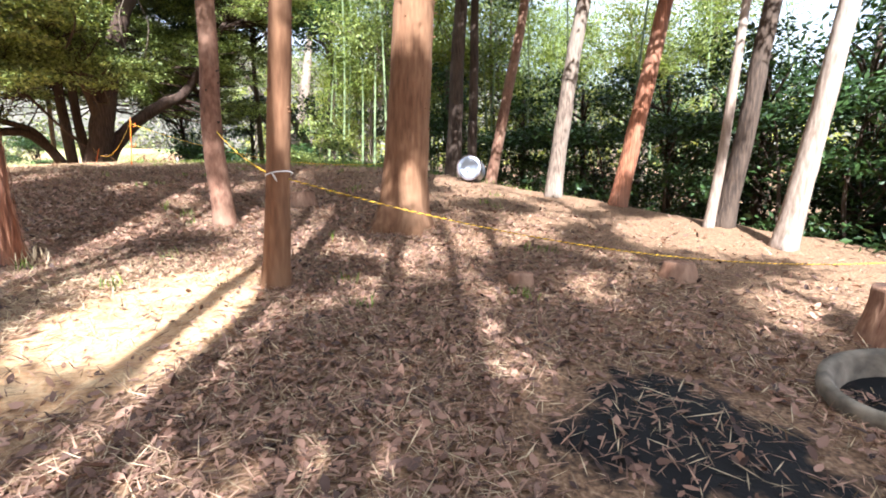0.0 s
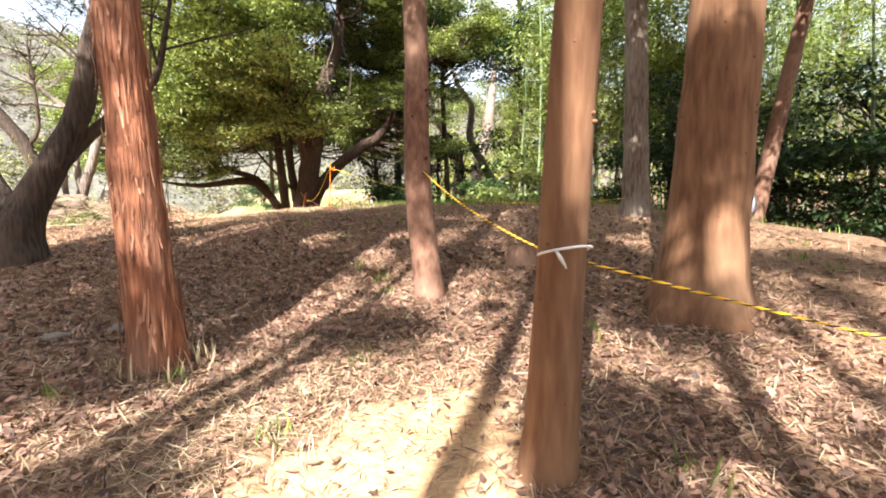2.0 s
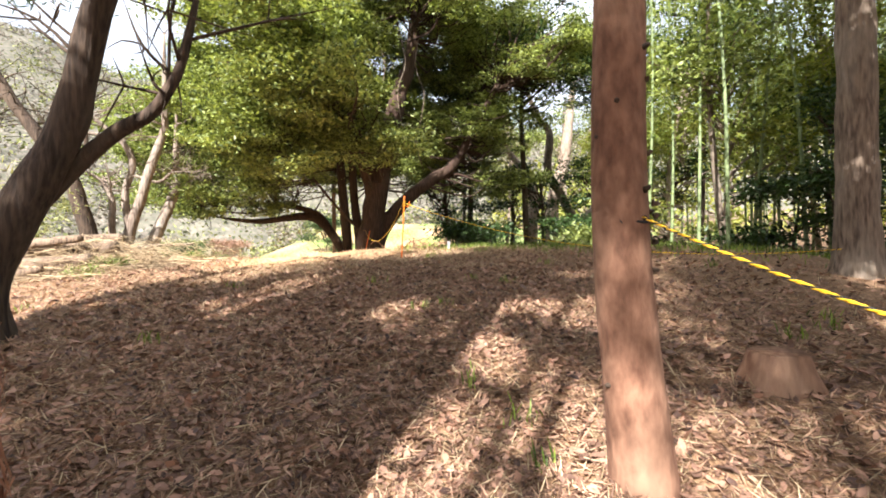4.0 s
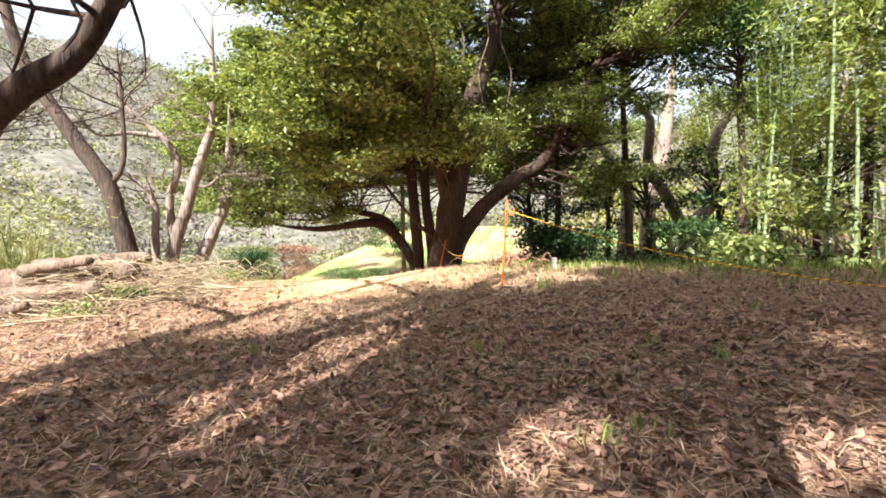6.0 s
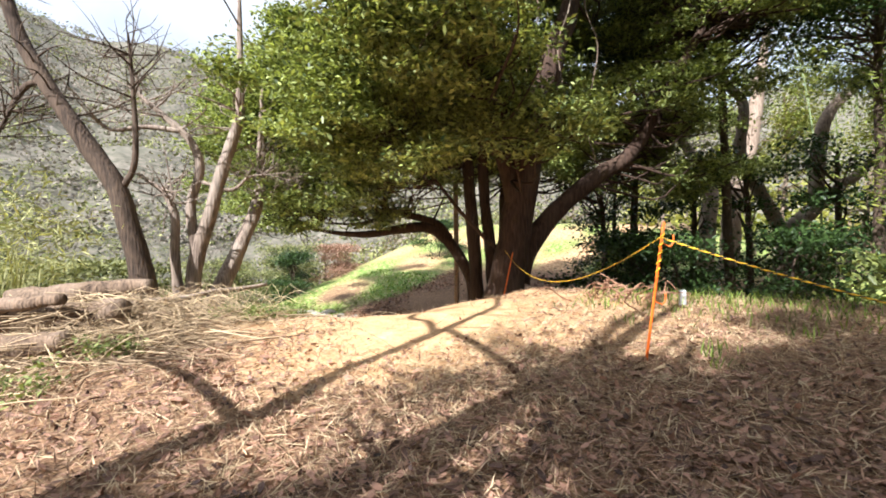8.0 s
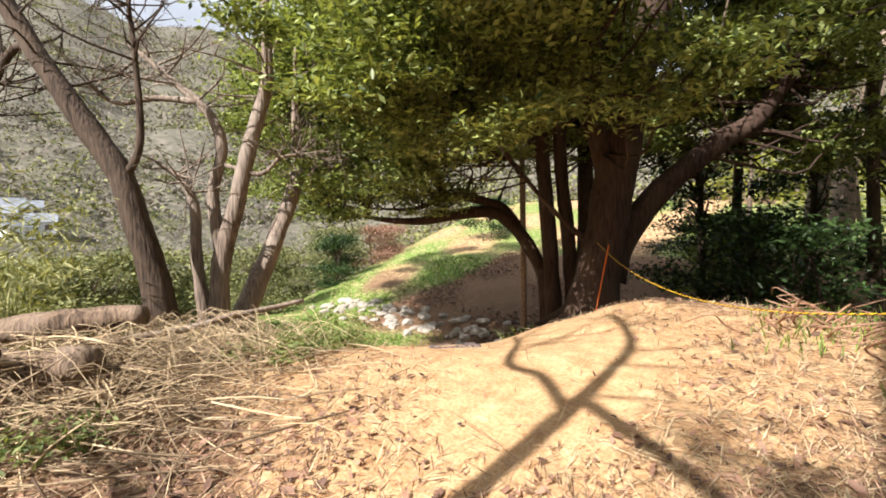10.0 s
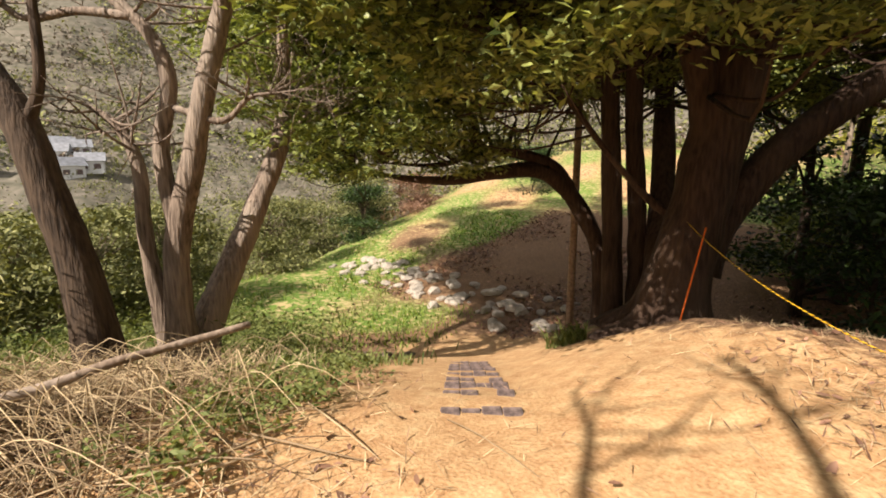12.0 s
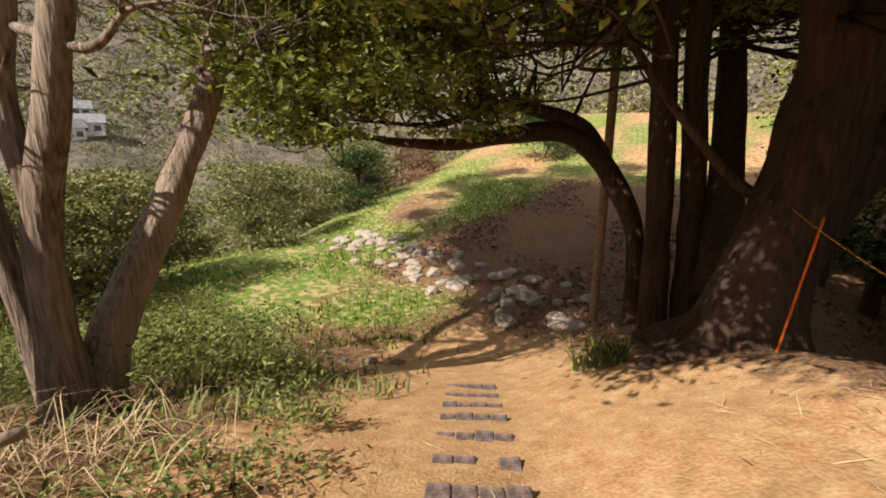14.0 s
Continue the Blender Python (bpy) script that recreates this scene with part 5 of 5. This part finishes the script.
def steps():
    d = np.array((-0.74, 0.672))
    side = np.array((0.672, 0.74))
    start = np.array((-11.52, 12.2))
    bm = bmesh.new()
    bmesh.ops.create_cube(bm, size=1.0)
    for v in bm.verts:
        v.co = Vector((v.co.x * 0.142, v.co.y * 0.15, v.co.z * 0.06))
    bmesh.ops.bevel(bm, geom=bm.edges[:], offset=0.008, segments=1, affect="EDGES")
    brick = bpy.data.meshes.new("brick")
    bm.to_mesh(brick)
    bm.free()
    brick.materials.append(MAT_STEP)
    rng = random.Random(3)
    for k in range(9):
        c = start + d * (0.47 * k)
        z = float(surf(*c))
        ob = thing("garden_step", (c[0], c[1], z), "garden step of dark blocks set in tan soil", "step", "steps down the bank", turn=math.degrees(math.atan2(side[1], side[0])))
        for j in range(4):
            if k in (1, 3) and j == 2:
                continue
            b = part("brick", brick, MAT_STEP, ob)
            b.matrix_basis = pose((j - 1.5) * 0.146, rng.uniform(-0.01, 0.01), rng.uniform(-0.03, -0.012), rng.uniform(-3, 3), rng.uniform(-3, 3), rng.uniform(-3, 3))


steps()


# ---------------------------------------------------------------- brush heap and thicket
MAT_BRUSH = foliage("dry_brush", (0.10, 0.06, 0.035), (0.50, 0.37, 0.22), (1.0, 0.9, 0.6), 0.7, 0.05)


def heap():
    rng = random.Random(12)
    for (x, y), (dx, dy), ln, r, lift in (((-12.85, 8.5), (0.75, 0.55), 2.0, 0.16, 0.34), ((-12.5, 8.05), (0.8, 0.5), 1.7, 0.14, 0.17), ((-13.3, 8.95), (0.6, 0.7), 1.7, 0.12, 0.52),
                                          ((-12.8, 10.1), (-0.1, 1.0), 2.1, 0.035, 0.40), ((-12.2, 7.5), (0.9, 0.3), 1.3, 0.07, 0.10), ((-12.7, 8.3), (0.9, 0.45), 1.1, 0.08, 0.52)):
        z = float(surf(x, y)) + lift
        ob = thing("log", (x, y, z), "weathered dead log on a brush heap", "log", "logs of the brush heap")
        rows = [((f - 0.5) * dx * ln + rng.uniform(-0.03, 0.03), (f - 0.5) * dy * ln + rng.uniform(-0.03, 0.03), (f - 0.5) * 0.12 + rng.uniform(-0.02, 0.02), r * (1.1 - 0.4 * f)) for f in np.linspace(0, 1, 6)]
        part("wood", mesh_of("wood", *tube(rows, 14, 5, 0.32, rng.randrange(99), freq=6.0)), MAT_PALE_BARK if r < 0.05 else MAT_WOOD, ob)
    verts, faces = [], []
    for k in range(1500):
        x, y = -12.3 + rng.gauss(0, 0.7), 8.9 + rng.gauss(0, 0.85)
        g, ln = rng.gauss(0.7, 0.9), rng.uniform(0.2, 1.1)
        top = 0.5 * math.exp(-((x + 12.7) ** 2 + (y - 8.8) ** 2) / 0.8)
        z = float(surf(x, y)) + rng.uniform(0.005, 0.04 + top)
        dx, dy, dz = math.cos(g) * ln / 2, math.sin(g) * ln / 2, rng.gauss(0, 0.09)
        r = rng.choice((0.0025, 0.003, 0.004, 0.007))
        tube([(x - dx, y - dy, max(z - dz, float(surf(x - dx, y - dy))), r), (x + rng.uniform(-.06, .06), y + rng.uniform(-.06, .06), z + rng.uniform(0, .06), r), (x + dx, y + dy, max(z + dz, float(surf(x + dx, y + dy))), r * 0.5)], 4, 2, 0, 0, 0, 0, verts, faces)
    v2, f2 = [], []
    for k in range(420):
        x, y = -12.9 + rng.gauss(0, 0.55), 9.6 + rng.gauss(0, 0.7)
        g, ln = rng.gauss(0.4, 0.7), rng.uniform(0.5, 1.3)
        z = float(surf(x, y))
        dx, dy, up = math.cos(g) * ln, math.sin(g) * ln, rng.uniform(0.12, 0.55)
        tube([(x - dx * 0.5, y - dy * 0.5, z + rng.uniform(0, 0.2), 0.0035), (x, y, z + up, 0.003), (x + dx * 0.6, y + dy * 0.6, float(surf(x + dx * 0.6, y + dy * 0.6)) + rng.uniform(0, 0.25), 0.0015)], 4, 3, 0, 0, 0, 0, v2, f2)
    tagged(part("dry_stalks", mesh_of("dry_stalks", v2, f2), MAT_STRAW), "arching pale dry reed stalks on the brush heap", "reeds", "", "stuff")
    tagged(part("brush_heap", mesh_of("brush_heap", verts, faces), MAT_BRUSH), "heap of dry pale sticks and reed stalks", "brush", "", "stuff")


heap()


def blades(name, label, category, xs, ys, height, width, mat, seed, lean=0.35, lift=0.0):
    """Upright bent blades of grass or reed, three joints each."""
    rng = np.random.default_rng(seed)
    n = len(xs)
    z = surf(xs, ys) + lift
    h = height * (0.45 + 0.75 * rng.random(n))
    g = rng.random(n) * 6.283
    out = np.stack([np.cos(g), np.sin(g)], 1) * (lean * h * (0.3 + rng.random(n)))[:, None]
    side = np.stack([-np.sin(g), np.cos(g)], 1) * width / 2
    v = np.empty((n, 7, 3))
    for k, (f, w) in enumerate(((0, 0.8), (0.4, 1.0), (0.78, 0.7))):
        for q, sgn in enumerate((1, -1)):
            v[:, 2 * k + q, 0] = xs + out[:, 0] * f * f + sgn * side[:, 0] * w
            v[:, 2 * k + q, 1] = ys + out[:, 1] * f * f + sgn * side[:, 1] * w
            v[:, 2 * k + q, 2] = z - 0.02 + h * f
    v[:, 6, 0], v[:, 6, 1], v[:, 6, 2] = xs + out[:, 0], ys + out[:, 1], z + h * (1 - 0.25 * lean)
    me = bpy.data.meshes.new(name)
    me.vertices.add(7 * n)
    me.vertices.foreach_set("co", v.reshape(-1))
    tri = np.array([0, 1, 3, 0, 3, 2, 2, 3, 5, 2, 5, 4, 4, 5, 6])
    me.loops.add(15 * n)
    me.loops.foreach_set("vertex_index", ((np.arange(n) * 7)[:, None] + tri[None]).reshape(-1).astype(np.int32))
    me.polygons.add(5 * n)
    me.polygons.foreach_set("loop_start", (np.arange(5 * n) * 3).astype(np.int32))
    me.update(calc_edges=True)
    tagged(part(name, me, mat), label, category, "", "stuff")


def thicket():
    rng = np.random.default_rng(30)
    # reeds and bamboo grass along the valley side
    x = rng.uniform(-17.5, -13.0, 5200)
    y = rng.uniform(2.0, 8.8, 5200)
    keep = (x < -14.0 - 0.8 * rng.random(5200)) | (y < 5.5)
    keep &= ~((x > -14) & (y > 9.8))
    blades("reeds", "dense green and straw-coloured reeds on the valley side", "reeds", x[keep], y[keep], 1.5, 0.018, MAT_REED, 31)
    x, y = rng.normal(-13.9, 0.55, 2200), rng.normal(9.6, 0.9, 2200)
    blades("dry_grass", "tangled dry straw grass round bare trees", "grass", x, y, 0.34, 0.007, MAT_STRAW, 32, 1.8)
    x, y = rng.normal(-15.0, 1.3, 1100), rng.normal(12.3, 1.0, 1100)
    away = x < -14.3
    x, y = x[away], y[away]
    blades("weeds", "green weeds below bare trees", "weeds", x, y, 0.2, 0.022, MAT_WEED, 33, 0.9)
    x, y = rng.uniform(-22, -14.5, 5000), rng.uniform(6, 13.5, 5000)
    keep = (-0.72 * x + 0.69 * y > 20.3) | (y < 9)
    blades("tall_weeds", "tall olive weeds down the valley slope", "weeds", x[keep], y[keep], 0.62, 0.011, MAT_WEED, 37, 1.0)
    c = np.stack([rng.uniform(-20.5, -15.0, 520), rng.uniform(9.0, 13.6, 520)], 1)
    c = c[-0.72 * c[:, 0] + 0.69 * c[:, 1] > 19.2]
    c = np.column_stack([c, surf(c[:, 0], c[:, 1]) + 0.05 + 0.75 * rng.random(len(c)) ** 1.6])
    pts = (c[:, None] + rng.normal(size=(len(c), 46, 3)) * (0.2, 0.2, 0.11)).reshape(-1, 3)
    tagged(part("leafy_weeds", leaf_mesh("leafy_weeds", pts, 0.075, 0.026, 0.4, 0.1, rng), MAT_WEED), "low leafy olive undergrowth below bare trees", "undergrowth", "", "stuff")
    c = np.array([(-12.39, 10.11), (-12.2, 10.78), (-12.7, 11.35), (-11.5, 8.6), (-11.3, 8.2), (-12.9, 10.7), (-13.6, 11.6), (-12.6, 10.9), (-13.1, 11.3), (-12.35, 11.3), (-13.0, 12.0), (-11.9, 10.3), (-11.0, 8.0), (-11.6, 8.9), (-14.2, 12.4), (-13.7, 12.6)])[rng.integers(0, 16, 150)] + rng.normal(size=(150, 2)) * 0.13
    c = np.column_stack([c, surf(c[:, 0], c[:, 1]) + 0.04 + 0.16 * rng.random(150)])
    pts = (c[:, None] + rng.normal(size=(150, 22, 3)) * (0.07, 0.07, 0.04)).reshape(-1, 3)
    tagged(part("green_sprigs", leaf_mesh("green_sprigs", pts, 0.06, 0.024, 0.5, 0.05, rng), MAT_WEED), "small green sprigs growing through the brush heap", "weeds", "", "stuff")
    g = rng.random(160) * 6.283
    r = 0.3 * rng.random(160) ** 0.6
    blades("trunk_weeds", "green weed tuft at the foot of the great tree", "weeds", -13.35 + r * np.cos(g), 15.85 + r * np.sin(g), 0.34, 0.024, MAT_WEED, 39, 0.8)
    c = np.stack([rng.uniform(-18, -13.9, 420), rng.uniform(3.0, 9.4, 420)], 1)
    c = np.column_stack([c, surf(c[:, 0], c[:, 1]) + 0.3 + 1.9 * rng.random(420)])
    pts = (c[:, None] + rng.normal(size=(420, 26, 3)) * (0.2, 0.2, 0.14)).reshape(-1, 3)
    tagged(part("bamboo_grass", leaf_mesh("bamboo_grass", pts, 0.17, 0.022, 0.3, 0.25, rng), MAT_REED), "leafy yellow-green bamboo grass on the valley side", "bamboo grass", "", "stuff")
    g = rng.random(110) * 6.283
    r = 0.24 + 0.12 * rng.random(110)
    blades("dry_tuft", "dry grass tuft round the red-barked trunk", "grass", -4.34 + r * np.cos(g), 4.53 + r * np.sin(g), 0.2, 0.012, MAT_STRAW, 38, 0.5)
    # lawn on the lower terrace, left out where shade is painted as dark litter
    x, y = rng.uniform(-30, -15, 26000), rng.uniform(13, 30, 26000)
    s = -0.72 * x + 0.69 * y
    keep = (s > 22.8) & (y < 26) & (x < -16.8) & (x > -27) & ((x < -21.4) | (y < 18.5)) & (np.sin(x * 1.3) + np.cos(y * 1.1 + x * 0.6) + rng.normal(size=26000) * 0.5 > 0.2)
    blades("grass", "short bright green grass on the lower terrace", "grass", x[keep], y[keep], 0.14, 0.03, MAT_GRASS, 34, 0.7)
    # sparse tufts on the hilltop
    cx, cy = rng.uniform(-9.5, 2.5, 46), rng.uniform(3.0, 14.5, 46)
    x, y = (cx[:, None] + rng.normal(size=(46, 14)) * 0.06).ravel(), (cy[:, None] + rng.normal(size=(46, 14)) * 0.06).ravel()
    blades("grass_tufts", "small green tufts in the leaf litter", "grass", x, y, 0.13, 0.012, MAT_GRASS, 35, 0.6)
    x = rng.uniform(-9, 3.5, 3800)
    y = 14.2 + rng.normal(size=3800) * 0.7 - 0.75 * np.clip(x - 0.5, 0, 9)
    blades("edge_grass", "green grass along the edge of the hilltop", "grass", x, y, 0.16, 0.012, MAT_GRASS, 36, 0.7)


MAT_WEED = foliage("weed_leaves", (0.06, 0.09, 0.02), (0.24, 0.27, 0.09), None, 0.6, 0.35)
MAT_REED = foliage("reed_leaves", (0.13, 0.15, 0.04), (0.40, 0.38, 0.17), None, 0.6, 0.35)
thicket()


def brushwood():
    """A low tangle of dead branches at the edge of the hilltop."""
    rng = random.Random(23)
    x, y = -8.35, 13.85
    ob = thing("brushwood", (x, y, float(surf(x, y))), "low tangle of dead reddish branches on dry soil", "branches")
    for k in range(26):
        a, ln = rng.uniform(0, 6.283), rng.uniform(0.3, 0.75)
        px, py = rng.gauss(0, 0.32), rng.gauss(0, 0.22)
        low = float(surf(x + px, y + py)) - float(surf(x, y))
        rows = [(px, py, low - 0.02, 0.011), (px + 0.4 * ln * math.cos(a), py + 0.4 * ln * math.sin(a), low + rng.uniform(0.04, 0.2), 0.009),
                (px + 0.8 * ln * math.cos(a + 0.5), py + 0.8 * ln * math.sin(a + 0.5), low + rng.uniform(0.03, 0.3), 0.006), (px + ln * math.cos(a), py + ln * math.sin(a), low + rng.uniform(0.02, 0.25), 0.003)]
        part("branch", mesh_of("branch", *tube(rows, 5, 3)), MAT_STUMP, ob)


brushwood()


# ---------------------------------------------------------------- leaf litter
def litter():
    rng = np.random.default_rng(77)
    n = 300000
    f = rng.random(n)
    x, y = -9.8 * f + 0.8 + rng.normal(size=n) * 2.6, 0.6 + 11.0 * f + rng.normal(size=n) * 2.6
    s = -0.72 * x + 0.69 * y
    bare = np.clip(1.1 - np.hypot((x + 9.7) / 0.9, (y - 11.2) / 1.7), 0, 0.7) + np.clip(1.3 - np.abs(0.69 * x + 0.72 * y - 1.3) / 1.6, 0, 1) * np.clip((s - 14.2) / 2.0, 0, 1)
    ash = np.hypot((x - 1.15) / 0.8, (y - 2.15) / 0.8) < 1.0
    pale = np.clip((s - 11.0) / 2.5, 0, 1) + np.clip(1.5 - np.hypot((x + 2.75) / 1.0, (y - 3.6) / 1.5), 0, 1)
    pale = pale * (1 - 0.8 * np.clip((-9.2 - x) / 1.0, 0, 1) * np.clip((10.6 - y) / 1.0, 0, 1))
    pale = np.clip(pale, 0, 1)          # straw takes over from leaves towards the crest and over the painted sun patch
    pick = rng.random(n)
    leafy = pick < 0.30 * (1 - 0.75 * pale)
    needle = ~leafy & (pick < 0.80 - 0.45 * pale)
    # litter thinned so the patch reads as strong sunlight
    sun_patch = np.clip(1.7 - np.hypot((x + 2.2) / 0.6, (y - 3.5) / 1.4), 0, 0.8)
    keep = (rng.random(n) > sun_patch) & (s < 18.5 + 2 * (x > -11)) & (rng.random(n) > np.clip(1.3 * bare, 0, 0.965)) & ~(ash & (rng.random(n) < 0.74))
    c = np.stack([x, y, surf(x, y) + 0.01 + 0.02 * rng.random(n)], 1)
    small = rng.random(n) < 0.5
    straw = ~leafy & ~needle
    for sel, name, ln, wd, mat, label in ((leafy & small, "fallen_leaves", 0.04, 0.019, MAT_LITTER, "small brown fallen leaves covering the ground"),
                                          (leafy & ~small, "fallen_leaves", 0.068, 0.029, MAT_LITTER, "large brown curled leaves covering the ground"),
                                          (needle, "needle_litter", 0.10, 0.0075, MAT_NEEDLE, "reddish fallen needles and twigs over the ground"),
                                          (straw & small, "straw_litter", 0.10, 0.006, MAT_STRAW, "dry straw strewn over the ground"),
                                          (straw & ~small, "straw_litter", 0.18, 0.005, MAT_STRAW, "long dry straw strewn over the ground")):
        me = leaf_mesh(name, c[sel & keep], ln, wd, 0.58, 0, rng, 1.1, ovate="leaves" in name)
        tagged(part(name, me, mat), label, "leaf litter", "", "stuff")
    # fallen leaves over the terrace's painted shade patch under the great tree
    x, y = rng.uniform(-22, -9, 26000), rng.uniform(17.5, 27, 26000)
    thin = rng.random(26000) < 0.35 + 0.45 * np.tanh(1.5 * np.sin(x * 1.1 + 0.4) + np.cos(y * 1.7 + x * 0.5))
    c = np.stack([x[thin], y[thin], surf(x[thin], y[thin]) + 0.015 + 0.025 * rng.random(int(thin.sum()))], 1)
    tagged(part("terrace_leaves", leaf_mesh("terrace_leaves", c, 0.095, 0.042, 0.55, 0, rng, 1.0, ovate=True), MAT_LITTER), "brown fallen leaves on the terrace's painted shade patch", "leaf litter", "", "stuff")


litter()


# ---------------------------------------------------------------- houses in the valley
def house(at, size, turn, seed):
    x, y = at
    w, d, h = size
    ob = thing("house", (x, y, z_at(x, y) + 0.5), "small white village house with a grey roof", "house", "valley village", turn=turn)
    bm = bmesh.new()
    bmesh.ops.create_cube(bm, size=1.0)
    for v in bm.verts:
        v.co = Vector((v.co.x * w, v.co.y * d, (v.co.z + 0.5) * h - 1.0))
    part("wall", bm, MAT_WHITE, ob)
    e = 0.6
    verts = [(-w / 2 - e, -d / 2 - e, h - 1.2), (w / 2 + e, -d / 2 - e, h - 1.2), (w / 2 + e, d / 2 + e, h - 1.2), (-w / 2 - e, d / 2 + e, h - 1.2), (-w / 2 - e, 0, h + 1.2), (w / 2 + e, 0, h + 1.2)]
    part("roof", mesh_of("roof", verts, [(0, 1, 5, 4), (2, 3, 4, 5), (0, 4, 3), (1, 2, 5), (3, 2, 1, 0)], False), MAT_ROOF, ob)
    for k in (-0.25, 0.25):
        b2 = bmesh.new()
        bmesh.ops.create_cube(b2, size=1.0)
        for v in b2.verts:
            v.co = Vector((w * k + v.co.x * 1.6, -d / 2 + v.co.y * 0.1, h * 0.45 + v.co.z * 1.4 - 0.6))
        part("window", b2, MAT_STEP, ob)


MAT_ROOF = plain("roof_tiles", (0.22, 0.23, 0.25), 0.6, 0.0, 0.3, 1.0)
for k in range(12):
    q = random.Random(k + 90)
    r, g = q.uniform(160, 188), radians(q.uniform(174, 196))
    house((-10 + r * math.cos(g), 10 + r * math.sin(g)), (q.uniform(4, 7), q.uniform(3.5, 5), q.uniform(3, 4.2)), q.uniform(60, 120), k)
